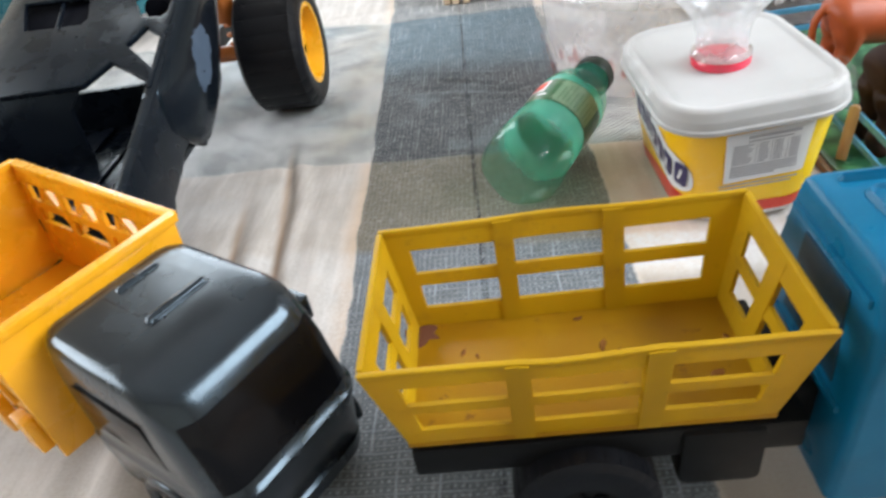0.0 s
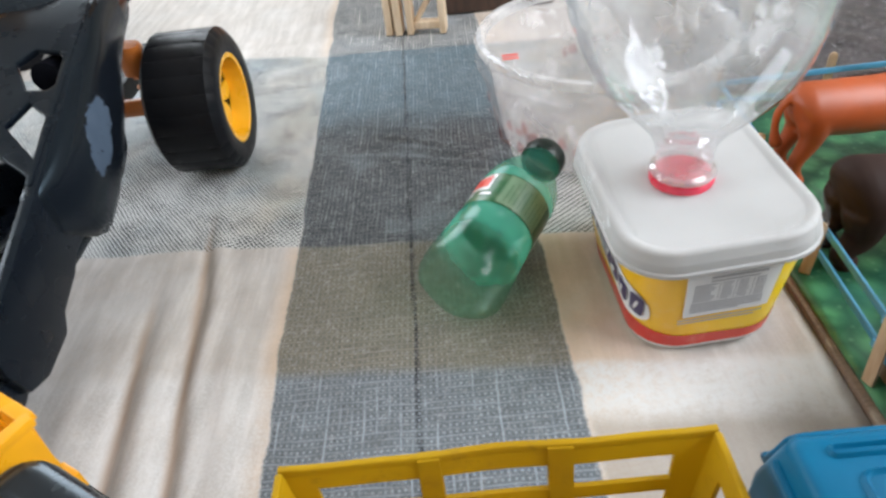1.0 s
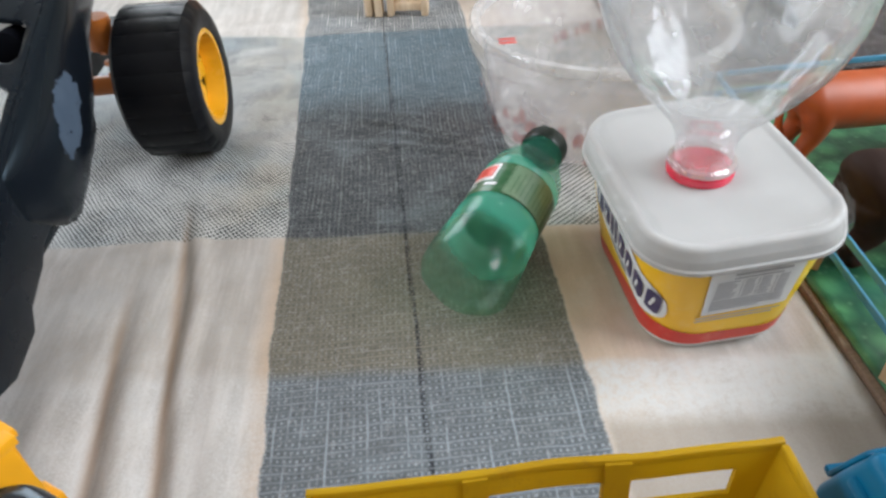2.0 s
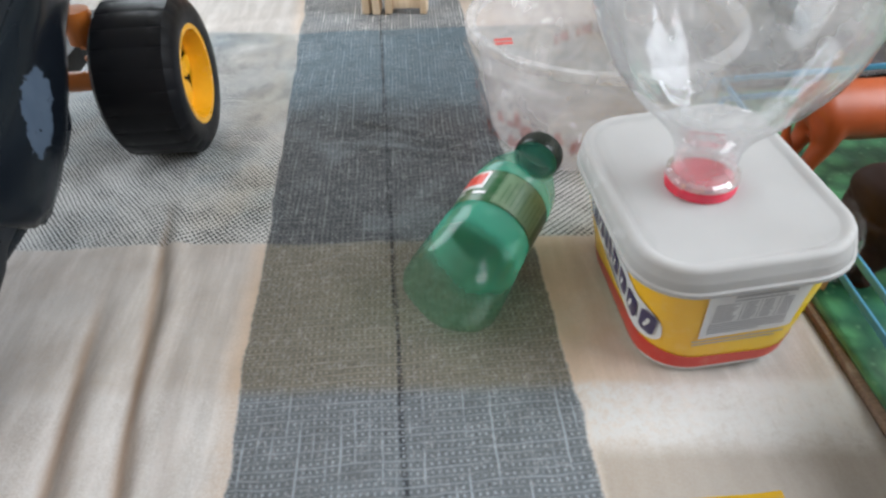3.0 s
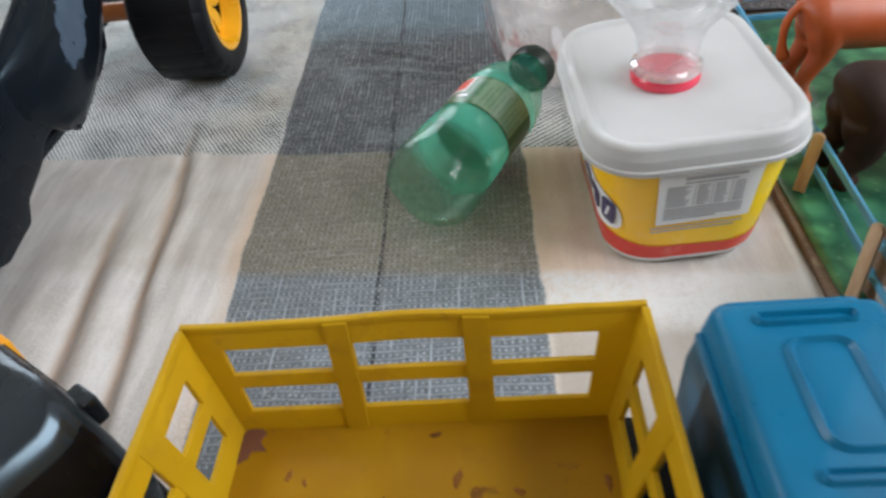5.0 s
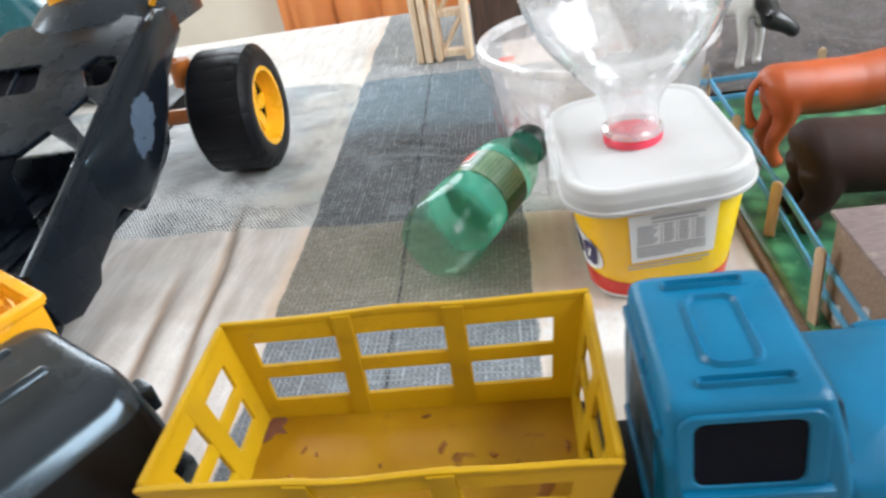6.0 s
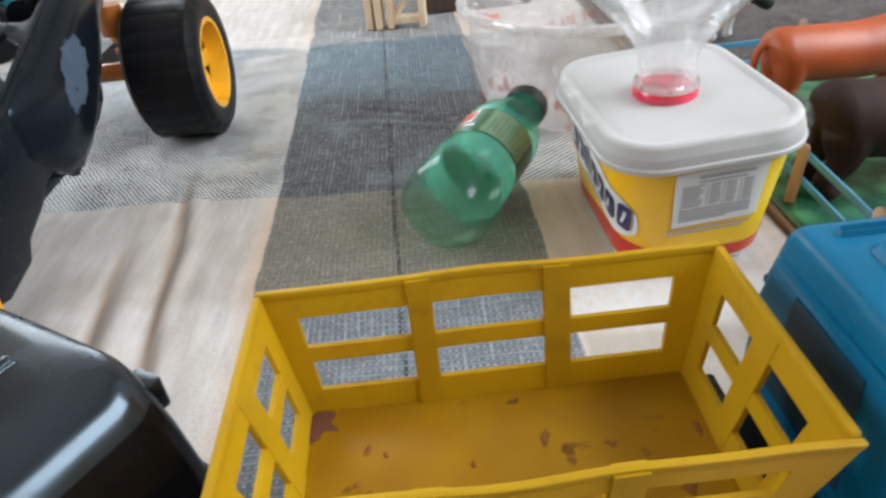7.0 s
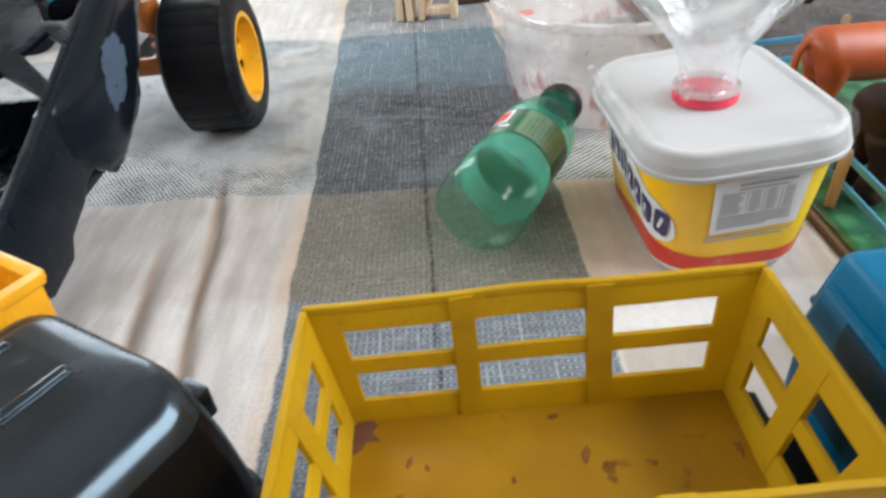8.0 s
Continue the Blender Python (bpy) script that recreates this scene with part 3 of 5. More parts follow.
def fold_height(x, y):
    """Creases and gentle waves of the blanket."""
    h = 0.0009 * noise.noise(Vector((x * 9, y * 9, 0.3))) + 0.0006 * noise.noise(Vector((x * 26, y * 26, 1.3)))
    for x0, lean, wid, amp, ya, yb in ((-0.1485, 0.125, 0.0055, -0.0034, 0.1, 0.58), (-0.137, 0.125, 0.008, 0.0026, 0.1, 0.62), (-0.1815, 0.1, 0.006, -0.0028, 0.1, 0.47),
                                      (-0.166, 0.112, 0.010, 0.0036, 0.05, 0.5), (-0.208, 0.1, 0.017, 0.0042, 0.05, 0.45), (-0.118, 0.125, 0.013, 0.003, 0.05, 0.5), (-0.235, 0.12, 0.012, -0.002, 0.05, 0.4), (0.19, -0.05, 0.016, 0.0018, 0.05, 0.33)):
        c = x0 + lean * (y - 0.45) * -1.0 + 0.003 * noise.noise(Vector((0, y * 12, x0)))
        fade = max(0.0, min(1.0, (y - ya) / 0.08)) * max(0.0, min(1.0, (yb - y) / 0.12))
        h += 1.35 * amp * fade * math.exp(-(((x - c) / wid) ** 2))
    for y0, lean, wid, amp, xa, xb in ((0.652, -0.5, 0.0038, 0.0042, -0.04, 0.1), (0.638, -0.42, 0.0035, 0.0034, -0.02, 0.1), (0.617, -0.3, 0.004, 0.0028, -0.06, 0.09), (0.672, -0.25, 0.004, 0.0024, -0.09, 0.05), (0.835, 0.06, 0.012, 0.004, -0.16, 0.06), (0.76, 0.2, 0.014, 0.0022, -0.09, 0.05),
                                      (0.9, 0.1, 0.02, 0.005, -0.3, -0.1), (0.995, -0.1, 0.03, 0.006, -0.35, 0.0), (0.56, 0.3, 0.012, 0.0022, -0.3, -0.12)):
        c = y0 + lean * x + 0.004 * noise.noise(Vector((x * 11, 0, y0)))
        fade = max(0.0, min(1.0, (x - xa) / 0.03)) * max(0.0, min(1.0, (xb - x) / 0.03))
        h += amp * fade * math.exp(-(((y - c) / wid) ** 2))
    h -= max(0.0, y - 1.205) ** 2 * 60
    return h


def blanket():
    xs, ys = [-0.93], [-0.4]
    while xs[-1] < 0.247:
        xs.append(xs[-1] + (0.003 if -0.26 < xs[-1] < 0.16 else 0.009))
    while ys[-1] < 1.235:
        ys.append(ys[-1] + (0.003 if 0.2 < ys[-1] < 0.95 else 0.009))
    xs[-1] = 0.2515
    verts = [(x, y, fold_height(x, y)) for y in ys for x in xs]
    n = len(xs)
    faces = [(j * n + i, j * n + i + 1, (j + 1) * n + i + 1, (j + 1) * n + i) for j in range(len(ys) - 1) for i in range(n - 1)]
    me = bpy.data.meshes.new("blanket")
    me.from_pydata(verts, [], faces)
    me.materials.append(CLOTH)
    for p in me.polygons:
        p.use_smooth = True
    ob = new("blanket", me)
    mod = ob.modifiers.new("thickness", "SOLIDIFY")
    mod.thickness, mod.offset = 0.003, -1
    tagged(ob, "coarse plaid blanket in cream, slate and blue over the table", "blanket")


blanket()


def table():
    t = thing("table", pose(0, 0, -0.012), "plain wooden table under the plaid blanket", "table")
    part("tabletop", box(-0.92, 1.1, -0.5, 1.205, -0.03, 0.0, 0.004), TABLEWOOD, t)
    for x in (-0.85, 1.03):
        for y in (-0.43, 1.13):
            part("leg", box(x - 0.03, x + 0.03, y - 0.03, y + 0.03, -0.748, -0.03, 0.004), TABLEWOOD, t)


table()


def orange_curtain():
    t = thing("curtain", pose(-0.05, 2.28, -0.6), "orange cloth hanging in folds behind the table", "curtain")
    rows = []
    for k in range(2):
        rows.append([Vector((-0.62 + 0.02 * i, 0.03 * math.sin(i * 0.9) + 0.012 * math.sin(i * 2.3), 1.0 * k)) for i in range(46)])
    bm = loft(rows, False, False, closed=False)
    ob = part("cloth", bm, CURTAIN, t)
    ob.modifiers.new("thickness", "SOLIDIFY").thickness = 0.004


orange_curtain()


# ---- margarine tub with its lid ----
def tub():
    t = thing("margarine_tub", pose(0.1850, 0.4260, 0.0028, 0, -3, 2.5), "yellow printed plastic margarine tub with a white lid", "tub")

    def size(z):
        k = z / 0.078
        return 0.0425 + 0.009 * k, 0.0585 + 0.0095 * k  # half width, half depth

    def ring(z, grow=0.0, r=0.027):
        w, d = size(z)
        return round_rect(-w - grow, w + grow, -d - grow, d + grow, r + grow, z)

    bm = loft([ring(0.0, -0.003), ring(0.0012), ring(0.05), ring(0.0795), ring(0.0795, -0.0012), ring(0.05, -0.0012), ring(0.003, -0.0012)])
    body = part("body", bm, TUBWHITE, t, "white plastic body")
    part("printed_sleeve", loft([ring(z, 0.0004) for z in (0.0055, 0.02, 0.04, 0.06, 0.0722)], False, False), SLEEVE, body, "yellow and orange printed sleeve")

    lo, hi = ring(0.0045, 0.0008), []
    for p in ring(0.02, 0.0008):
        a = math.atan2(p.y, p.x)
        z = 0.0175 + 0.006 * math.sin(2 * a + 0.8) - 0.002 * math.cos(3 * a)
        w, d = size(z)
        w0, d0 = size(0.02)
        hi.append(Vector((p.x * w / w0, p.y * d / d0, z)))
    part("red_wave", loft([lo, hi], False, False), REDINK, body, "red printed wave")

    def face(side, u, z, out):
        w, d = size(z)
        if side == "front":
            flat = w - 0.027  # past it the print follows the rounded corner
            if u <= flat:
                return Vector((u, -d - out, z))
            a = min((u - flat) / 0.027, math.pi / 2)
            return Vector((flat + (0.027 + out) * math.sin(a), -d + 0.027 - (0.027 + out) * math.cos(a), z))
        r = 0.027  # u runs from the front face round the corner on to the left side
        a = min(u / r, math.pi / 2)
        p = Vector((-w + r - (r + out) * math.sin(a), -d + r - (r + out) * math.cos(a), z))
        return p + Vector((0, max(0.0, u - r * math.pi / 2), 0))

    def patch(name, side, pts, out, material, label="", parent=body):
        own = bmesh.new()
        mid = (sum(u for u, z in pts) / len(pts), sum(z for u, z in pts) / len(pts))
        if side == "front":
            (a0, b0), (a1, b1), (a2, b2), (a3, b3) = pts
            rows = [[face(side, lo + (hi - lo) * k / 24, zl + (zh - zl) * k / 24, out) for k in range(25)] for lo, hi, zl, zh in ((a0, a1, b0, b1), (a3, a2, b3, b2))]
            loft(rows, False, False, closed=False, bm=own)
        else:  # rows of rings that follow the rounded corner
            loft([[face(side, mid[0] + (u - mid[0]) * k, mid[1] + (z - mid[1]) * k, out) for u, z in pts] for k in (0.02, 0.2, 0.4, 0.6, 0.8, 1.0)], True, False, bm=own)
        return part(name, own, material, parent, label, smooth=0)

    lab = patch("nutrition_panel", "front", [(-0.0210, 0.0322), (0.0270, 0.0331), (0.0290, 0.0697), (-0.0220, 0.0684)], 0.001, PAPER, "white nutrition panel with grey lines")
    bm = bmesh.new()

    def bar(u0, u1, z, h, out=0.0014):
        u0, u1, z, h = 1.04 * u0 - 0.0111, 1.04 * u1 - 0.0111, 0.87 * z + 0.0039, 0.87 * h
        cuts = max(2, int((u1 - u0) / 0.003))
        loft([[face("front", u0 + (u1 - u0) * k / cuts, zz, out) for k in range(cuts + 1)] for zz in (z, z + h)], False, False, closed=False, bm=bm)

    bar(0.002, 0.031, 0.0692, 0.0022)
    bar(0.002, 0.027, 0.0662, 0.0014)
    for k in range(9):
        z = 0.0635 - 0.0019 * k
        bar(-0.006, 0.002 + 0.004 * random.random(), z, 0.0011)
        bar(0.0085, 0.0125 + 0.002 * random.random(), z, 0.0011)
        bar(0.017, 0.021 + 0.002 * random.random(), z, 0.0011)
        bar(0.026, 0.031, z, 0.0011)
    for k in range(5):
        bar(-0.0065, 0.0315 - 0.012 * (k == 4), 0.0455 - 0.0021 * k, 0.0012)
    for u in (0.007, 0.0155, 0.0243):
        bar(u, u + 0.0004, 0.0478, 0.017)
    part("table_print", bm, GREYINK, lab, smooth=0)
    bm = bmesh.new()
    bar(-0.012, 0.034, 0.0295, 0.0014, 0.0012)
    bar(-0.012, 0.03, 0.0265, 0.0013, 0.0012)
    part("small_print", bm, GREYINK, body, "two lines of tiny print", smooth=0)
    # the maker's mark: a white slanted shield with dark rounded strokes
    pts = []
    for k in range(40):
        a = 2 * math.pi * k / 40
        u, z = 0.049 * math.copysign(abs(math.cos(a)) ** 0.6, math.cos(a)), 0.0172 * math.copysign(abs(math.sin(a)) ** 0.7, math.sin(a))
        pts.append((0.068 - u, 0.045 + z - 0.22 * u))
    mark = patch("brand_mark", "left", pts, 0.001, PAPER, "white slanted mark with dark strokes")
    def block(u, w, lo, hi, out, material, parent, name="stroke"):
        pts = [(0.066 - (u + e + lean), 0.0455 + 1.4 * z - 0.22 * (u + e)) for e, z, lean in ((-w, lo + 0.001, -0.001), (-w * 0.6, lo, -0.0012), (w * 0.6, lo - 0.0004, -0.0012), (w, lo + 0.0008, -0.001), (w * 1.05, (lo + hi) / 2, 0.0004),
                                                                                       (w, hi - 0.001, 0.0014), (w * 0.6, hi, 0.0018), (-w * 0.6, hi + 0.0004, 0.0018), (-w, hi - 0.0006, 0.0014), (-w * 1.05, (lo + hi) / 2, 0.0004))]
        return patch(name, "left", pts, out, material, parent=parent)

    for u, w, lo, hi in ((-0.0405, 0.0058, -0.0075, 0.0108), (-0.0275, 0.0043, -0.0062, 0.0062), (-0.0178, 0.0024, -0.0062, 0.0062), (-0.0108, 0.0016, -0.0062, 0.0095), (-0.0015, 0.0047, -0.0062, 0.0062), (0.0115, 0.0050, -0.0062, 0.0062), (0.0252, 0.0052, -0.0062, 0.0062), (0.0385, 0.0046, -0.0062, 0.0062)):
        mid = block(u, w, lo, hi, 0.0015, NAVY, mark)
        if w > 0.004:  # pale slit in each broad stroke
            block(u, w * 0.2, lo + 0.0035, hi - 0.003, 0.002, PAPER, mark)
    block(-0.008, 0.016, -0.0116, -0.0098, 0.0015, GREYINK, mark, "small_print")
    # lid
    w, d = size(0.0795)
    w, d = w + 0.0034, d + 0.0034

    def lr(z, g, r=0.03):
        return round_rect(-w - g, w + g, -d - g, d + g, max(0.004, r + g), z)

    bm = loft([lr(0.0730, -0.0025), lr(0.0724, 0.0012), lr(0.0730, 0.0018), lr(0.0752, 0.0018), lr(0.0760, 0.0008), lr(0.0802, 0.0004), lr(0.0817, 0.0), lr(0.0827, -0.0006), lr(0.0857, -0.001), lr(0.0877, -0.0022),
               lr(0.0884, -0.004), lr(0.0880, -0.006), lr(0.0867, -0.0075), lr(0.0864, -0.0095, 0.029), lr(0.0867, -0.02, 0.027), lr(0.0867, -0.04, 0.045)])
    part("lid", bm, LID, t, "white snap-on lid with a raised rim")


tub()


def lid_film():
    """Crumpled film that clings to the lid's rim."""
    t = thing("plastic_film", pose(0.1243, 0.428, 0.09), "crumpled clear film clinging to the tub lid", "film")
    M = Matrix.Translation((-0.1243, -0.428, -0.09))
    rings = []
    for k in range(26):
        s = k / 25
        y = 0.368 + 0.12 * s
        x = 0.1243 - 0.006 * (y - 0.43)
        n1 = 0.0025 * noise.noise(Vector((s * 9, 0, 0)))
        rings.append([Vector((x + 0.012 + n1, y, 0.0917 + 0.001 * math.sin(9 * s))), Vector((x + 0.003, y + n1, 0.093)), Vector((x - 0.0035, y, 0.0897 + n1)),
                      Vector((x - 0.0055 - 0.5 * n1, y + n1, 0.0822)), Vector((x - 0.004 + n1, y, 0.0742 + 2 * n1))])
    part("side_wrap", loft(rings, False, False, closed=False), LIDFILM, t, "", M)
    rings = []
    for k in range(30):  # round the front corner of the lid
        a = radians(-100 + 105 * k / 29)
        n1 = 0.0022 * noise.noise(Vector((k * 0.45, 3, 0)))
        cx, cy = 0.2085, 0.388
        row = []
        for r, z in ((0.020, 0.0955), (0.0275, 0.0965), (0.0315, 0.0935), (0.0335, 0.0865), (0.0325, 0.0785), (0.0345, 0.0755)):
            g = r + n1 * (1 + 20 * (0.0965 - z)) + 0.0012 * noise.noise(Vector((k * 0.9, z * 300, 7)))
            row.append(Vector((cx + g * math.cos(a), cy + g * math.sin(a), z + 0.5 * n1)))
        rings.append(row)
    part("corner_wrap", loft(rings, False, False, closed=False), LIDFILM, t, "", M)


lid_film()


# ---- large clear bottle standing on its cap ----
def big_bottle():
    t = thing("clear_bottle", pose(0.1755, 0.4205, 0.0884), "large clear plastic bottle standing upside down on the tub lid", "bottle")
    prof = [(0.0125, 0.0022), (0.0152, 0.003), (0.0155, 0.0052), (0.0180, 0.0062), (0.0186, 0.0076), (0.0183, 0.0092), (0.0160, 0.0102), (0.0155, 0.0145), (0.0158, 0.0205), (0.0172, 0.0265), (0.0212, 0.034), (0.0275, 0.0415),
            (0.0355, 0.050), (0.0440, 0.0605), (0.0515, 0.0725), (0.0572, 0.086), (0.0612, 0.101), (0.0633, 0.119), (0.064, 0.14), (0.064, 0.19), (0.062, 0.198), (0.062, 0.206), (0.064, 0.214),
            (0.0625, 0.29), (0.060, 0.306), (0.052, 0.318), (0.035, 0.323), (0.012, 0.316), (0.001, 0.312)]
    wall = lathe(prof, 120, wob=0.008)
    for v in wall.verts:  # the soft bottle leans over its neck
        a, k = math.atan2(v.co.y, v.co.x), max(0.0, min(1.0, (v.co.z - 0.02) / 0.04))
        d = 1 + k * (0.010 * math.sin(5 * a + 0.6) + 0.007 * math.sin(11 * a + 60 * v.co.z) + 0.004 * math.sin(19 * a - 45 * v.co.z))
        v.co.x, v.co.y = v.co.x * d - 0.06 * max(0.0, v.co.z - 0.014), v.co.y * d
    part("bottle_wall", wall, PET, t, "thin dented clear plastic wall")
    part("neck_ring", lathe([(0.0157, 0.0064), (0.0179, 0.0064), (0.0188, 0.0078), (0.0183, 0.0096), (0.0160, 0.0106), (0.0154, 0.008), (0.0157, 0.0064)], 60), NECKRING, t, "thick clear neck ring")
    part("cap", lathe([(0.0005, 0.0002), (0.0172, 0.0), (0.0183, 0.001), (0.0185, 0.0042), (0.0178, 0.0056), (0.0156, 0.006), (0.0005, 0.0022)], 48), REDCAP, t, "flat translucent red cap")


big_bottle()


# ---- small green bottle on its side ----
def green_bottle():
    base, tip = Vector((0.0375, 0.4050, 0.0312)), Vector((0.1225, 0.5460, 0.0445))
    d = (tip - base).normalized()
    m = Matrix.Translation(base) @ d.to_track_quat("Z", "Y").to_matrix().to_4x4() @ Matrix.Scale(1.06, 4)
    t = thing("green_bottle", m, "small empty green plastic bottle with black cap lying on blanket", "bottle")
    prof = [(0.001, 0.004), (0.010, 0.003), (0.018, -0.0015), (0.0245, 0.0005), (0.0274, 0.006), (0.0280, 0.014), (0.0274, 0.026), (0.0266, 0.036), (0.0263, 0.042), (0.0263, 0.048), (0.0258, 0.0515),
            (0.0252, 0.0535), (0.0251, 0.084), (0.0257, 0.086), (0.0255, 0.093), (0.0238, 0.102), (0.0198, 0.111), (0.0155, 0.118), (0.0130, 0.122), (0.0128, 0.127), (0.0142, 0.1275), (0.0142, 0.129), (0.0122, 0.1295), (0.0120, 0.134)]
    rings = lathe(prof, 60)
    for v in rings.verts:  # five-lobed foot
        if v.co.z < 0.03:
            a = math.atan2(v.co.y, v.co.x)
            k = (1 - v.co.z / 0.03) * 0.0012 * math.cos(5 * a)
            v.co.x, v.co.y = v.co.x * (1 + k * 30), v.co.y * (1 + k * 30)
    part("bottle_wall", rings, GREENPET, t, "thin green plastic wall")
    cap = part("cap", lathe([(0.012, 0.1295), (0.0148, 0.1295), (0.015, 0.131), (0.015, 0.1395), (0.0142, 0.1415), (0.0005, 0.1418)], 40), BLACKCAP, t, "dark screw cap")
    bm = bmesh.new()
    for k in range(36):
        a = 2 * math.pi * k / 36
        own = box(0.0146, 0.0155, -0.0004, 0.0004, 0.1312, 0.139)
        bmesh.ops.rotate(own, verts=own.verts[:], cent=(0, 0, 0), matrix=Matrix.Rotation(a, 3, "Z"))
        join(bm, own)
    part("cap_knurl", bm, BLACKCAP, cap, smooth=0)
    # direction that faces the room's up side, to turn the label
    inv = m.to_3x3().inverted()
    up = inv @ Vector((0, 0, 1))
    side = inv @ Vector((-0.8, 0.55, 0))
    a0 = math.atan2(up.y, up.x)
    sgn = 1 if (math.cos(a0 + 0.3) * side.x + math.sin(a0 + 0.3) * side.y) > (math.cos(a0 - 0.3) * side.x + math.sin(a0 - 0.3) * side.y) else -1

    def wrap(name, fa, fb, z0, z1, r, material, label="", parent=t):
        rr = []
        r *= 0.975
        steps = max(3, int(abs(fb - fa) / 4))
        for z in (z0, z1):
            rr.append([Vector((r * math.cos(a0 + sgn * radians(fa + (fb - fa) * k / steps)), r * math.sin(a0 + sgn * radians(fa + (fb - fa) * k / steps)), z)) for k in range(steps + 1)])
        return part(name, loft(rr, False, False, closed=False), material, parent, label)

    lab = wrap("label", -180, 180, 0.0545, 0.083, 0.0264, GREENLABEL, "dark green paper label")
    wrap("text_panel", -78, -6, 0.0555, 0.082, 0.0267, PALELABEL, "pale panel of tiny print", lab)
    for k in range(9):
        wrap("text_bar", -72 + 7 * k, -70 + 7 * k, 0.058, 0.080 - 0.003 * (k % 3), 0.0269, INKGREEN, parent=lab)
    wrap("white_stripe", -5, -4, 0.0555, 0.082, 0.0267, PALELABEL, parent=lab)
    wrap("brand_mark", 16, 60, 0.0655, 0.0815, 0.0267, PAPER, "white plate with a red shape", lab)
    wrap("red_shape", 20, 54, 0.0685, 0.0795, 0.027, REDINK, parent=lab)
    wrap("volume_bar", 8, 26, 0.0605, 0.0628, 0.0267, PAPER, parent=lab)
    wrap("brand_bar", 38, 62, 0.0605, 0.0625, 0.0267, PAPER, parent=lab)


green_bottle()


# ---- bowl wrapped in film ----
def bowl():
    t = thing("plastic_bowl", pose(0.178, 0.638, 0.001), "round cloudy clear plastic bowl with a thick rim", "bowl")
    wall = [(0.001, 0.002), (0.080, 0.0015), (0.0845, 0.003), (0.0865, 0.008), (0.0985, 0.086)]
    part("bowl_wall", lathe(wall, 80), BOWL, t, "clear tapering wall")
    rim = [(0.0985, 0.086), (0.1035, 0.0862), (0.1065, 0.0875), (0.1072, 0.091), (0.1055, 0.0942), (0.1015, 0.095), (0.0988, 0.093), (0.0985, 0.086)]
    part("bowl_rim", lathe(rim, 80), RIM, t, "thick rolled rim")
    for k in range(11):  # a slanting line of faded red strokes on the inside of the far wall
        edge = random.Random(70 + k)
        a0, z = radians(98 - 6.5 * k), 0.030 + 0.0026 * k
        rr = []
        for top in (0, 1):
            row = []
            for q in range(7):
                zz = z + top * (0.007 + 0.004 * edge.random()) + 0.0016 * (edge.random() - 0.5)
                aa = a0 + (0.05 + 0.05 * (k % 2)) * (q / 6 + 0.25 * top) + 0.006 * (edge.random() - 0.5)
                row.append(Vector(((0.0935 + 0.17 * (zz - 0.05)) * math.cos(aa), (0.0935 + 0.17 * (zz - 0.05)) * math.sin(aa), zz)))
            rr.append(row)
        part("red_print", loft(rr, False, False, closed=False), FILMRED, t, "faded red print on the wall")
    t2 = thing("plastic_bag", pose(0.178, 0.638, 0.001), "thin clear bag with red print wrapped round the bowl", "bag")
    rings = []
    for i, (r, z) in enumerate(((0.0875, 0.003), (0.0905, 0.014), (0.094, 0.028), (0.0965, 0.042), (0.0995, 0.056), (0.1025, 0.068), (0.106, 0.076))):
        ring = []
        for k in range(120):
            a = 2 * math.pi * k / 120
            p = Vector((math.cos(a), math.sin(a), z * 12))
            g = 1.012 + 0.02 * noise.noise(p * 3.1) + 0.016 * noise.noise(p * 9) + 0.008 * noise.noise(p * 21)
            ring.append(Vector((r * g * math.cos(a), r * g * math.sin(a), max(0.002, z + 0.006 * noise.noise(p * 6) * (z > 0.01)))))
        rings.append(ring)
    part("film", loft(rings, False, False), FILM, t2, "crumpled clear film")
    rng = random.Random(5)
    for k in range(44):
        a = radians(-195 + 130 * rng.random())
        z, h, w = 0.005 + 0.034 * rng.random() ** 1.5, 0.005 + 0.011 * rng.random(), 0.04 + 0.1 * rng.random()
        rr = []
        for top in (0, 1):
            row = []
            for q in range(10):
                zz = z + top * h * math.sin(math.pi * (q + 0.3) / 9.6) ** 0.5 + 0.0035 * (rng.random() - 0.5)
                aa = a + w * (q + 0.8 * (rng.random() - 0.5)) / 9
                row.append(Vector(((0.0925 + 0.19 * zz) * math.cos(aa), (0.0925 + 0.19 * zz) * math.sin(aa), max(0.003, zz))))
            rr.append(row)
        part("red_scrap", loft(rr, False, False, closed=False), FILMRED, t2, "scrap of red print")
    for y in (-0.017, -0.0235):
        bm = bmesh.new()
        bm.faces.new([bm.verts.new(p) for p in ((-0.0865, y, 0.0845), (-0.073, y, 0.0845), (-0.073, y + 0.004, 0.0845), (-0.0865, y + 0.004, 0.0845))])
        part("red_mark", bm, REDINK, t, "short red bar", smooth=0)


bowl()


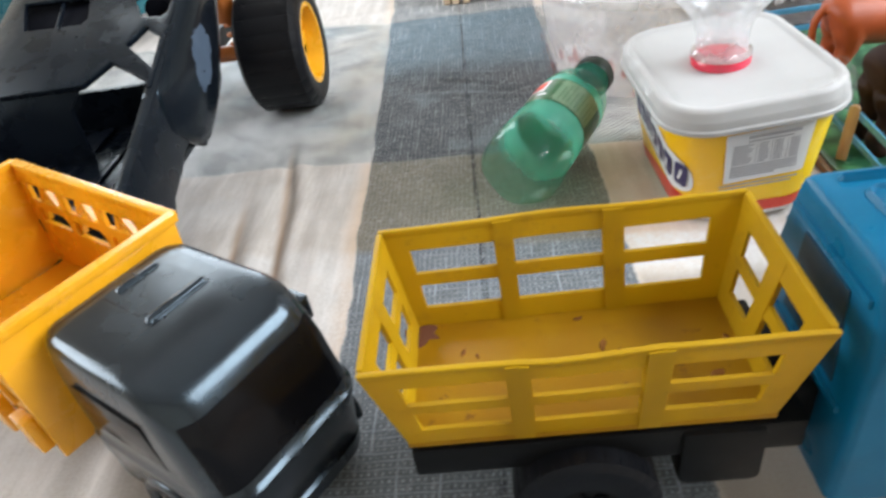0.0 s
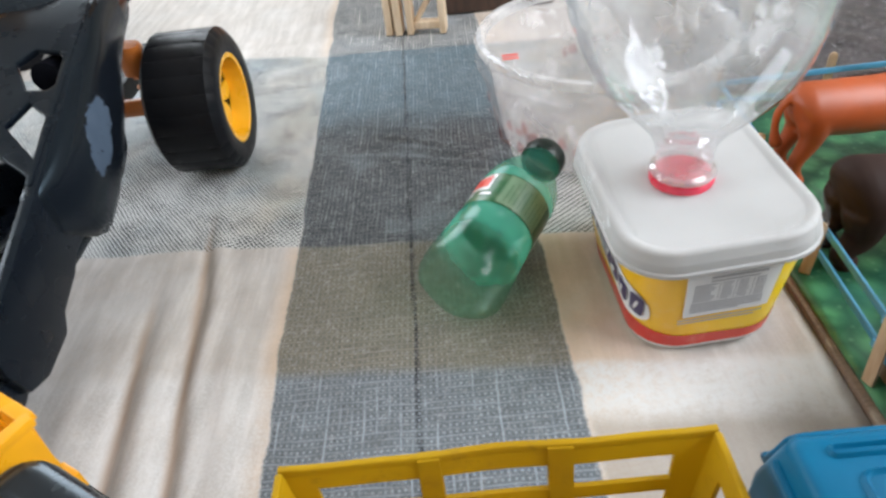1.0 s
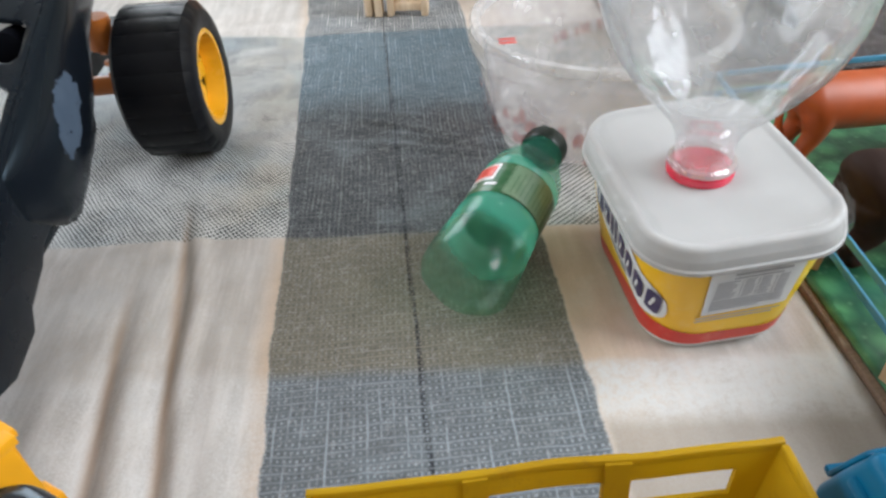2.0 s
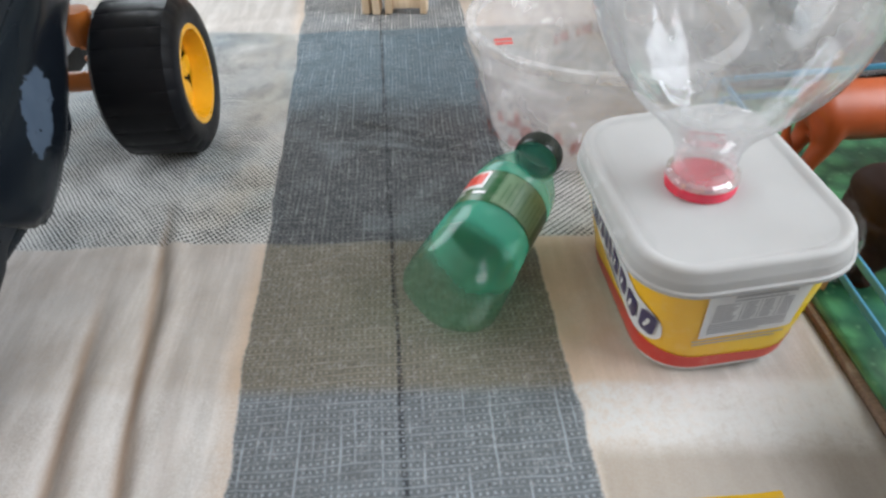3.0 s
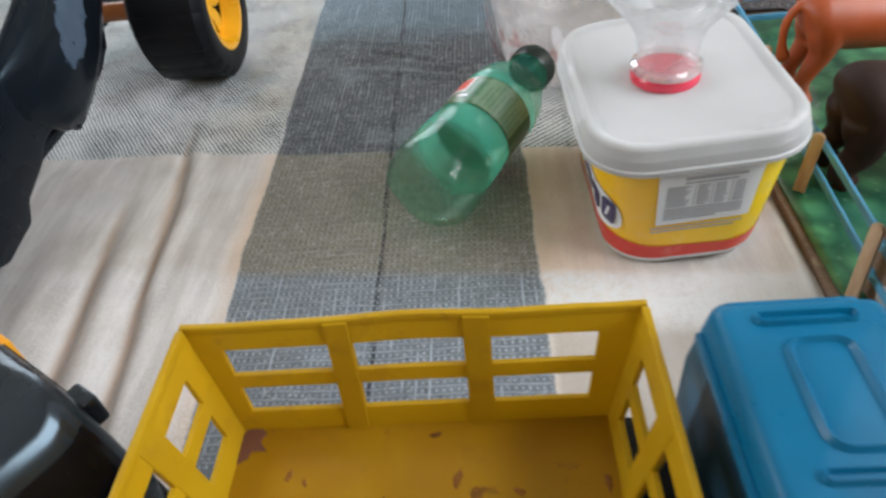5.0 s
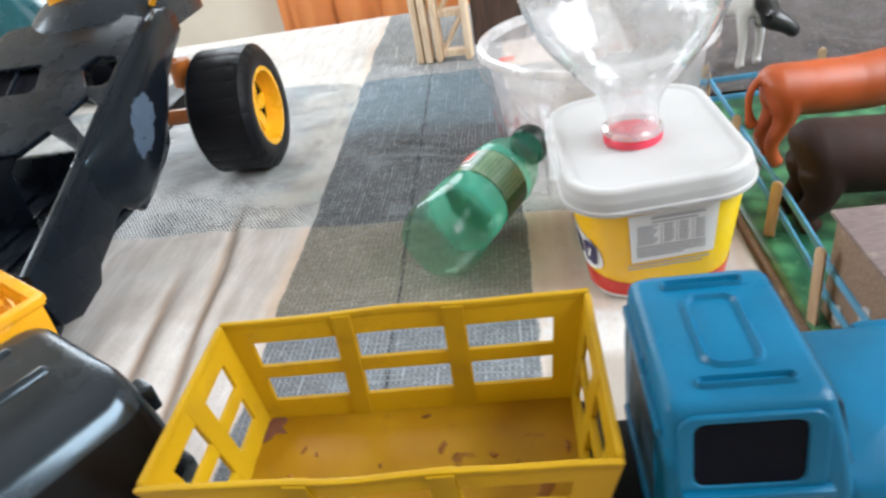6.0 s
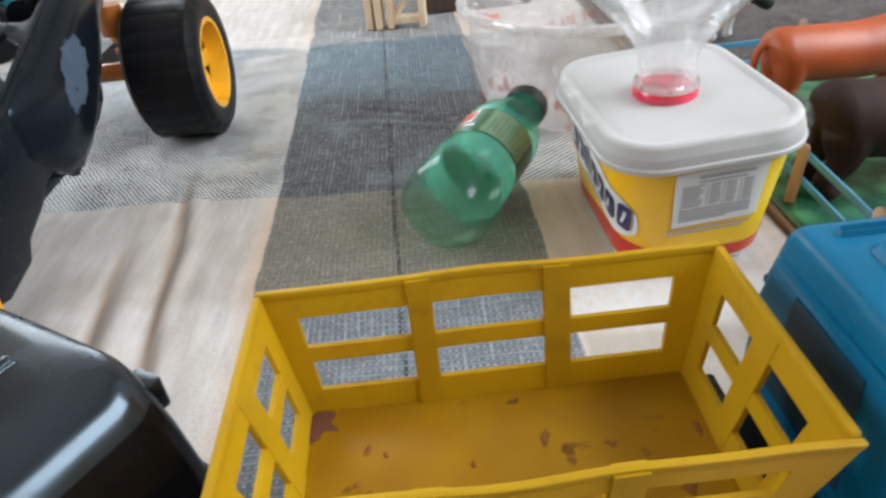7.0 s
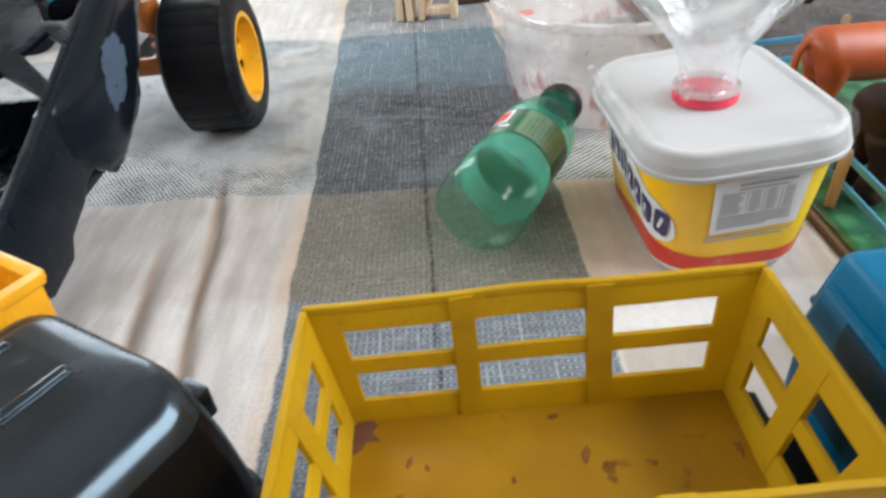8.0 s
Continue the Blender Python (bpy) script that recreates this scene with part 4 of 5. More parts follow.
# ---- wheels ----
def tyre_mesh(r, w, hole, lugs):
    """A tyre round the x axis: flat tread blocks, chamfered shoulders that narrow grooves cut, a plain sidewall."""
    bm = bmesh.new()
    rings = []
    for k in range(lugs):
        for e in (0.0, 0.05, 0.5, 0.95):
            a = 2 * math.pi * (k + e) / lugs
            flat = math.cos(math.pi / lugs) / math.cos(2 * math.pi * (e - 0.5) / lugs) if e else 1.0  # blocks are flat between grooves
            cut = 0.011 * r if not e else 0.0
            top, mid = r * (0.25 + 0.75 * flat) - cut, r * (0.4 + 0.6 * flat) - 0.3 * cut
            ring = []
            for u, rr in ((-0.5, hole), (-0.5, r * 0.86), (-0.485, r * 0.9 - 0.5 * cut), (-0.41, top), (-0.25, top), (-0.22, mid), (0.22, mid), (0.25, top), (0.41, top), (0.485, r * 0.9 - 0.5 * cut), (0.5, r * 0.86), (0.505, hole + 0.25 * (r - hole)), (0.49, hole), (0.44, hole - 0.001), (-0.44, hole - 0.001)):
                ring.append(Vector((u * w, rr * math.cos(a), rr * math.sin(a))))
            rings.append(ring)
    rings.append(rings[0])
    loft(rings, False, False, bm=bm)
    bmesh.ops.remove_doubles(bm, verts=bm.verts[:], dist=1e-6)
    return bm


def disc_mesh(r, w, spokes=5):
    """A dished wheel disc facing +x, with triangular windows between the spokes."""
    n = 60
    bm = bmesh.new()
    prof = [(w * 0.18, r), (w * 0.5, r), (w * 0.5, r * 0.89), (w * 0.40, r * 0.86), (w * 0.25, r * 0.82)]
    rings = [[Vector((x, rr * math.cos(2 * math.pi * k / n), rr * math.sin(2 * math.pi * k / n))) for k in range(n)] for x, rr in prof]
    loft(rings, False, False, bm=bm)
    # disc with windows
    rad = [r * f for f in (0.82, 0.72, 0.60, 0.48, 0.36, 0.22, 0.06)]
    grid = {}
    for i, rr in enumerate(rad):
        for k in range(n):
            a = 2 * math.pi * k / n
            x = w * (0.25 + 0.04 * math.sin(i * 0.55))
            grid[i, k] = (bm.verts.new((x, rr * math.cos(a), rr * math.sin(a))), bm.verts.new((x - w * 0.03, rr * math.cos(a), rr * math.sin(a))))
    per = n // spokes

    def open_cell(i, k):
        half = {1: 4.1, 2: 3.3, 3: 2.3, 4: 1.2}.get(i, 0)
        return abs((k % per) + 0.5 - per / 2) < half

    for i in range(len(rad) - 1):
        for k in range(n):
            q = (k + 1) % n
            if open_cell(i, k):
                continue
            for s in (0, 1):
                bm.faces.new((grid[i, k][s], grid[i, q][s], grid[i + 1, q][s], grid[i + 1, k][s]))
            for (a, b), (di, dk) in (((grid[i, k], grid[i, q]), (-1, 0)), ((grid[i + 1, k], grid[i + 1, q]), (1, 0)), ((grid[i, k], grid[i + 1, k]), (0, -1)), ((grid[i, q], grid[i + 1, q]), (0, 1))):
                if open_cell(i + di, (k + dk) % n):
                    bm.faces.new((a[0], b[0], b[1], a[1]))
    bmesh.ops.remove_doubles(bm, verts=bm.verts[:], dist=1e-6)
    hub = lathe([(r * 0.12, -w * 0.02), (r * 0.12, w * 0.004), (r * 0.1, w * 0.008), (0.0004, w * 0.008)], 24)
    bmesh.ops.rotate(hub, verts=hub.verts[:], cent=(0, 0, 0), matrix=Matrix.Rotation(radians(90), 3, "Y"))
    bmesh.ops.translate(hub, verts=hub.verts[:], vec=(w * 0.26, 0, 0))
    return join(bm, hub)


def wheel(parent, m, r, w, hub_r, hub_mat, lugs=22):
    wh = part("wheel", tyre_mesh(r, w, hub_r, lugs), RUBBER, parent, "black rubber tyre with a blocky tread", m)
    part("rim", disc_mesh(hub_r, w * 0.97), hub_mat, wh, "yellow five-spoke rim" if hub_mat is HUB else "")
    # black disc painted for the unlit space behind the rim windows
    back = lathe([(0.0004, 0.0), (hub_r * 0.9, 0.0), (hub_r * 0.9, -0.002), (0.0004, -0.002)], 32)
    bmesh.ops.rotate(back, verts=back.verts[:], cent=(0, 0, 0), matrix=Matrix.Rotation(radians(90), 3, "Y"))
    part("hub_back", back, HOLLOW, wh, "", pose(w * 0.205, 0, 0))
    return wh


# ---- yellow toy truck with a blue cab ----
def stake_wall(length, z0, z1, place, cols, rows, posts, th=0.0018, rim_in=0.0):
    """A tapering truck-bed wall with window openings, posts and a rim; place(u, z, depth) gives the point."""
    us = sorted({-length / 2, length / 2, *[length * k / 40 for k in range(-19, 20)], *[u for c in cols for u in c], *[u for p in posts for u in p]})
    vs = sorted({z0, z1, z1 - 0.002, *[v for r in rows for v in r]})

    def hole(i, j):
        uc, vc = (us[i] + us[i + 1]) / 2, (vs[j] + vs[j + 1]) / 2
        return any(a < uc < b for a, b in cols) and any(a < vc < b for a, b in rows)

    bm = bmesh.new()
    holed(us, vs, hole, lambda u, v, s: place(u, v, s * th), bm)
    bars = []
    for a, b in posts:
        k = 1.0 if len(posts) > 1 else 0.25
        bars.append(("post", loft([[place(u, v, d) for u, d in ((a, -0.0012 * k), (b, -0.0012 * k), (b, th + 0.001 * k), (a, th + 0.001 * k))] for v in [z0 + 0.0005 + (z1 - z0 - 0.0011) * q / 6 for q in range(7)]])))
    bars.append(("top_rim", bevelled(loft([[place(u, v, d) for v, d in ((z1 - 0.0026, -0.0004), (z1 + 0.0004, -0.0004), (z1 + 0.0004, th + 0.0002), (z1 - 0.0026, th + 0.0002))] for u in [(-length / 2 + rim_in) * (1 - k / 20) for k in range(41)]]), 0.0006, 2, 50)))
    return bm, bars


def yellow_truck():
    t = thing("toy_truck", pose(0.0515, 0.1937, 0, 0, 0, 0.6), "toy truck with a worn yellow stake bed and blue cab", "toy truck")
    Z0, Z1, L, W = 0.066, 0.1157, 0.0767, 0.0415
    rows = ((0.0768, 0.0885), (0.0942, 0.106))

    def inset(z):
        return 0.009 * (Z1 - z) / (Z1 - Z0)

    def warp(u, z, sg):
        k = max(0.0, (z - Z0) / (Z1 - Z0))
        return k * k * (0.0006 * math.sin(u * 55 + 1.3 * sg) + 0.0005 * math.sin(u * 130 + sg)) * max(0.0, 1 - (u / L) ** 4)

    bed = part("bed_floor", box(-L + 0.0085, L - 0.0085, -W + 0.0085, W - 0.0085, Z0 - 0.0012, Z0 + 0.0015, 0.0006), BEDFLOOR, t, "yellow bed floor with rusty specks")
    cols, posts = ((-0.0655, -0.0279), (-0.0194, 0.0178), (0.0270, 0.0632)), ((-0.0276, -0.0197), (0.0181, 0.0267))
    for name, sg in (("bed_side", 1), ("bed_side", -1)):
        bm, bars = stake_wall(2 * L, Z0, Z1, cols=cols, rows=rows, posts=posts,
                        place=lambda u, z, d, sg=sg: Vector((u * (1 - inset(z) / L * (u / L) ** 2), sg * (W - inset(z) - d) + warp(u, z, sg), z + 0.6 * warp(u + 0.02, z, sg))))
        wall = part(name, bm, YELLOW, t, "slatted yellow side", smooth=25)
        for bar_name, bar in bars:
            part(bar_name, bar, YELLOW, wall, smooth=25)
    cols, posts = ((-0.0275, -0.0055), (0.0055, 0.0275)), ((-0.0052, 0.0052),)
    for sg in (1, -1):
        bm, bars = stake_wall(2 * W - 0.0052, Z0, Z1, rim_in=0.0005, cols=cols, rows=rows, posts=posts,
                        place=lambda u, z, d, sg=sg: Vector((sg * (L - inset(z) - d), u * (1 - inset(z) / W), z)))
        wall = part("bed_end", bm, YELLOW, t, "slatted yellow end", smooth=25)
        for bar_name, bar in bars:
            part(bar_name, bar, YELLOW, wall, smooth=25)
    ch = part("chassis", box(-0.062, 0.17, -0.02, 0.02, 0.04, 0.0646, 0.002), DARK, t, "black plastic chassis")
    part("side_tank", box(0.034, 0.066, -0.036, -0.021, 0.03, 0.062, 0.004), DARK, ch)
    part("side_tank", box(0.034, 0.066, 0.021, 0.036, 0.03, 0.062, 0.004), DARK, ch)
    part("rear_beam", box(-0.068, 0.08, -0.0335, 0.0335, 0.047, 0.0625, 0.0015), DARK, ch)
    for x in (-0.002, 0.163):
        for sg in (1, -1):
            wheel(t, pose(x, sg * 0.033, 0.029, 0, 0, 90 * sg), 0.029, 0.02, 0.014, DARK, 28)
    # cab, along the truck's own axes
    def rr(x0, x1, y0, y1, r, z):
        return round_rect(x0, x1, y0, y1, r, z, 6)

    cab = part("cab", loft([rr(0.0885, 0.142, -0.043, 0.034, 0.004, 0.024), rr(0.0885, 0.142, -0.043, 0.034, 0.004, 0.098), rr(0.0885, 0.1390, -0.0400, 0.0295, 0.004, 0.115), rr(0.0886, 0.1358, -0.0376, 0.0260, 0.004, 0.1265),
                            rr(0.0890, 0.1352, -0.0367, 0.0254, 0.004, 0.1292), rr(0.0903, 0.1340, -0.0353, 0.0240, 0.0035, 0.1308), rr(0.0925, 0.132, -0.0331, 0.0218, 0.003, 0.1313)]), BLUE, t, "glossy blue cab")
    # the recess's shade is put into this plate's darker blue
    part("rear_panel", bevelled(loft([[Vector((x, y, z)) for y, z in ((-0.026, 0.074), (0.017, 0.074), (0.012, 0.114), (-0.022, 0.114))] for x in (0.0878, 0.0888)]), 0.0003), SHADEBLUE, cab, "darker plate painted as a shaded recess in the cab back", smooth=0)
    for z0, z1 in ((0.1165, 0.1205), (0.0655, 0.0695)):
        part("rear_ledge", box(0.0868, 0.0895, -0.034, 0.024, z0, z1, 0.001), BLUE, cab)
    hood = part("hood", loft([rr(0.139, 0.212, -0.042, 0.034, 0.006, 0.024), rr(0.139, 0.212, -0.042, 0.034, 0.006, 0.086), rr(0.139, 0.210, -0.040, 0.031, 0.007, 0.0935), rr(0.139, 0.206, -0.036, 0.027, 0.006, 0.0965)]), BLUE, t, "flat blue hood")
    part("hood_step", box(0.172, 0.214, 0.008, 0.0335, 0.086, 0.0955, 0.003), BLUE, hood)
    # raised ribs on the roof
    for x0, x1, y0, y1, w in ((0.1025, 0.1225, -0.0225, 0.012, 0.0034), (0.0985, 0.1265, 0.0155, 0.0205, 0.0022), (0.0985, 0.1275, -0.0302, -0.0254, 0.0022)):
        a, b = round_rect(x0, x1, y0, y1, min(0.006, (y1 - y0) / 2.2), 0.1309, 4), round_rect(x0 + w, x1 - w, y0 + w * 0.8, y1 - w * 0.8, min(0.0035, (y1 - y0) / 12), 0.1309, 4)
        top = [(p + q) / 2 + Vector((0, 0, 0.0021)) for p, q in zip(a, b)]
        part("roof_rib", loft([a, top, b], False, False), BLUE, cab, smooth=80)
    # side windows: surround, and a black plate painted as the unlit inside
    for sg, y in ((1, -0.0432), (-1, 0.0352)):
        def pt(x, z, out):
            k = max(0.0, (z - 0.098) / 0.0285)
            return Vector((x, (y + (0.0053 if sg > 0 else -0.0085) * k) - sg * out, z))
        def ring(x0, x1, z0, z1, r):
            return [(p.x, p.y) for p in round_rect(x0, x1, z0, z1, r, 0, 4)]
        win = part("side_window", plate(ring(0.0948, 0.1278, 0.1035, 0.1276, 0.004), [], lambda u, v, d: pt(u, v, 0.0002 + d), 0.0004), HOLLOW, cab, "black plate painted as the unlit inside of a window", smooth=0)
        part("window_frame", bevelled(plate(ring(0.0915, 0.1325, 0.1000, 0.1290, 0.005), [ring(0.0958, 0.1268, 0.1050, 0.1267, 0.0035)], lambda u, v, d: pt(u, v, -0.0006 + d), 0.0018), 0.0006, 3), BLUE, win)
        part("window_sill", box(0.0925, 0.1345, *sorted((y + sg * 0.0012, y - sg * 0.0024)), 0.1002, 0.1034, 0.001), BLUE, win)
    part("windshield", loft([[Vector((0.1432, y, 0.1)) for y in (-0.034, 0.026)] + [Vector((0.1377, y, 0.124)) for y in (0.02, -0.032)],
                             [Vector((0.1438, y, 0.1)) for y in (-0.034, 0.026)] + [Vector((0.1383, y, 0.124)) for y in (0.02, -0.032)]]), COWBLACK, cab, "dark windscreen", smooth=0)
    part("bumper", box(0.209, 0.219, -0.04, 0.032, 0.026, 0.045, 0.003), DARK, t)
    # dry flakes on the bed floor
    for k, (x, y, s) in enumerate(((-0.0645, 0.0255, 0.0075), (-0.046, 0.012, 0.003), (-0.04, 0.009, 0.0025), (-0.049, -0.001, 0.0022), (0.0125, 0.009, 0.0042), (0.0185, 0.005, 0.002), (0.0335, 0.0035, 0.0028), (0.052, -0.014, 0.0065), (0.0625, 0.006, 0.004), (0.005, 0.026, 0.003), (-0.012, 0.0015, 0.002))):
        s *= 1.0 if k == 0 else 0.8
        rng = random.Random(40 + k)
        turn, thin = rng.random() * 3, 1.0 if k == 0 else 0.35 + 0.4 * rng.random()
        ring = []
        for q in range(14):
            a, r = 2 * math.pi * q / 14, s * (0.6 + 0.7 * rng.random())
            u, v = r * math.cos(a), r * thin * math.sin(a)
            ring.append(Vector((x + u * math.cos(turn) - v * math.sin(turn), y + u * math.sin(turn) + v * math.cos(turn), Z0 + 0.0016)))
        mid = Vector((x, y, Z0 + 0.0016))
        bm = loft([ring, [p + (mid - p) * 0.3 + Vector((0, 0, 0.0003)) for p in ring]])
        part("mud_flake", bm, RUST if k else FLAKE, bed, "dry brown fleck")


yellow_truck()


# ---- black-cabbed toy truck with an amber crate ----
def black_truck():
    t = thing("toy_truck", pose(-0.1145, 0.2045, 0, 0, 0, -32) @ Matrix.Diagonal((1, 1, 0.955, 1)), "toy truck with a glossy black cab and an amber crate body", "toy truck")

    def rr(z, x0, x1, w, r):
        return round_rect(x0, x1, -w, w, r, z, 8)

    cab = part("cab", loft([rr(0.02, -0.041, 0.050, 0.038, 0.014), rr(0.03, -0.041, 0.058, 0.040, 0.016), rr(0.05, -0.041, 0.0600, 0.0408, 0.017), rr(0.0575, -0.041, 0.0622, 0.0412, 0.017), rr(0.0605, -0.041, 0.0622, 0.0412, 0.017), rr(0.0625, -0.041, 0.0598, 0.0404, 0.017), rr(0.068, -0.041, 0.058, 0.0402, 0.017), rr(0.085, -0.041, 0.0535, 0.0398, 0.016), rr(0.097, -0.041, 0.0492, 0.0392, 0.016), rr(0.105, -0.041, 0.0458, 0.0385, 0.016),
                            rr(0.1098, -0.0408, 0.0418, 0.0378, 0.015), rr(0.1128, -0.0402, 0.0365, 0.0366, 0.013), rr(0.1147, -0.039, 0.029, 0.0348, 0.011), rr(0.1156, -0.036, 0.019, 0.0318, 0.009), rr(0.1159, -0.032, 0.010, 0.028, 0.007)]), BLACK, t, "glossy rounded black cab")
    # raised hatch and ribs on the roof
    for x, y0, y1 in ((0.003, -0.010, 0.021), (-0.0265, -0.004, 0.019)):
        a, b = round_rect(x - 0.0022, x + 0.0022, y0, y1, 0.0015, 0.1160, 4), round_rect(x - 0.0009, x + 0.0009, y0 + 0.0015, y1 - 0.0015, 0.0006, 0.1182, 4)
        part("roof_rib", loft([a, b], False, True), BLACK, cab, smooth=70)
    # wide windscreen that wraps the rounded front
    rows = []
    for z, x1, w in ((0.0655, 0.0586, 0.0403), (0.075, 0.0563, 0.0400), (0.085, 0.0537, 0.0398), (0.094, 0.0505, 0.0394), (0.1, 0.0481, 0.0389)):
        arc = round_rect(-0.041, x1 + 0.0004, -w - 0.0004, w + 0.0004, 0.0165, z, 8)[4:14]
        rows.append(arc)
    part("windshield", loft(rows, False, False, closed=False), SCREEN, cab, "black windscreen wrapping the front")
    a = round_rect(-0.0305, 0.0065, -0.0085, 0.0215, 0.002, 0.1154, 4)
    b = [Vector((p.x * 0.97 - 0.0004, p.y * 0.97 + 0.0002, 0.1166)) for p in a]
    part("roof_hatch", loft([a, b], False, True), BLACK, cab, smooth=20)
    part("wing_mirror", bevelled(loft([round_rect(0.024, 0.036, 0.0385, 0.0445, 0.0015, z, 3) for z in (0.085, 0.098)]), 0.001), BLACK, cab)
    for sg in (1, -1):
        part("side_window", bevelled(loft([[Vector((x, sg * (0.0399 + o), z)) for x, z in ((-0.022, 0.072), (0.030, 0.072), (0.026, 0.097), (-0.018, 0.099))] for o in (-0.0006, 0.0004)]), 0.0003), SCREEN, cab)
        part("wheel_arch", tube([Vector((0.02 + 0.028 * math.cos(radians(q)), sg * 0.0395, 0.024 + 0.026 * math.sin(radians(q)))) for q in range(0, 181, 15)], 0.003), BLACK, cab)
        part("headlight", box(0.05, 0.0575, sg * 0.024 - 0.006, sg * 0.024 + 0.006, 0.04, 0.051, 0.002), BLACK, cab)
    part("bumper", loft([round_rect(0.03, x, -w, w, 0.016, z, 6) for z, x, w in ((0.014, 0.053, 0.036), (0.018, 0.0575, 0.0385), (0.027, 0.0585, 0.039), (0.03, 0.056, 0.0375))]), BLACK, t)
    part("chassis", box(-0.2, 0.045, -0.018, 0.018, 0.022, 0.046, 0.002), DARK, t)
    for x in (0.02, -0.13):
        for sg in (1, -1):
            wheel(t, pose(x, sg * 0.032, 0.022, 0, 0, 90 * sg), 0.022, 0.017, 0.011, DARK, 26)
    # crate
    X0, X1, Y0, Y1, Z0, Z1 = -0.2, -0.0455, -0.054, 0.0435, 0.047, 0.122
    part("crate_floor", box(X0 + 0.004, X1 - 0.004, Y0 + 0.004, Y1 - 0.004, Z0 - 0.002, Z0 + 0.002, 0.001), AMBER, t, "amber crate floor")
    rows, cols = ((0.082, 0.0925), (0.0985, 0.1105)), ((-0.19, -0.158), (-0.151, -0.119), (-0.112, -0.08), (-0.073, -0.054))
    for y, sg in ((Y1, 1), (Y0, -1)):
        us, vs = sorted({X0, X1, *[u for c in cols for u in c]}), sorted({Z0, Z1, *[v for r in rows for v in r]})
        bm = holed(us, vs, lambda i, j: any(p < (us[i] + us[i + 1]) / 2 < q for p, q in cols) and any(p < (vs[j] + vs[j + 1]) / 2 < q for p, q in rows),
                   lambda u, v, s: Vector((u, y - sg * 0.0026 * s + sg * 0.004 * (v - Z1) / 0.075, v)))
        bars = []
        for c in cols:  # slanting braces over each opening
            for p, q in (((c[0], 0.0825), ((c[0] + c[1]) / 2, 0.1105)), (((c[0] + c[1]) / 2, 0.1105), (c[1], 0.0825))):
                d = Vector((q[0] - p[0], 0, q[1] - p[1])).normalized()
                nrm = Vector((-d.z, 0, d.x)) * 0.0019
                ring = [Vector((p[0], y, p[1])) + nrm, Vector((p[0], y, p[1])) - nrm, Vector((q[0], y, q[1])) - nrm, Vector((q[0], y, q[1])) + nrm]
                bars.append(("brace", loft([[v + Vector((0, sg * 0.0003, 0)) for v in ring], [v - Vector((0, sg * 0.0029, 0)) for v in ring]])))
        bars.append(("top_rim", box(X0, X1, y - 0.003, y + 0.003, Z1 - 0.0035, Z1 + 0.0008, 0.0008)))
        for k in range(6):
            x = X0 + 0.012 + 0.0262 * k
            bars.append(("block", box(x - 0.006, x + 0.006, y + sg * 0.0005 - 0.003, y + sg * 0.0005 + 0.003, Z0 + 0.004, Z0 + 0.026, 0.001)))
        wall = part("crate_side", bm, AMBER, t, "amber crate side with braced openings", smooth=25)
        for bar_name, bar in bars:
            part(bar_name, bar, AMBER, wall, smooth=25)
    for x in (X0, X1):
        bm = box(x - 0.0014, x + 0.0014, Y0 + 0.0015, Y1 - 0.0015, Z0, Z1 - 0.001, 0.0006)
        join(bm, box(x - 0.003, x + 0.003, Y0 - 0.001, Y1 + 0.001, Z1 - 0.0035, Z1 + 0.0012, 0.0008))
        part("crate_end", bm, AMBER, t, "amber crate end panel")


black_truck()


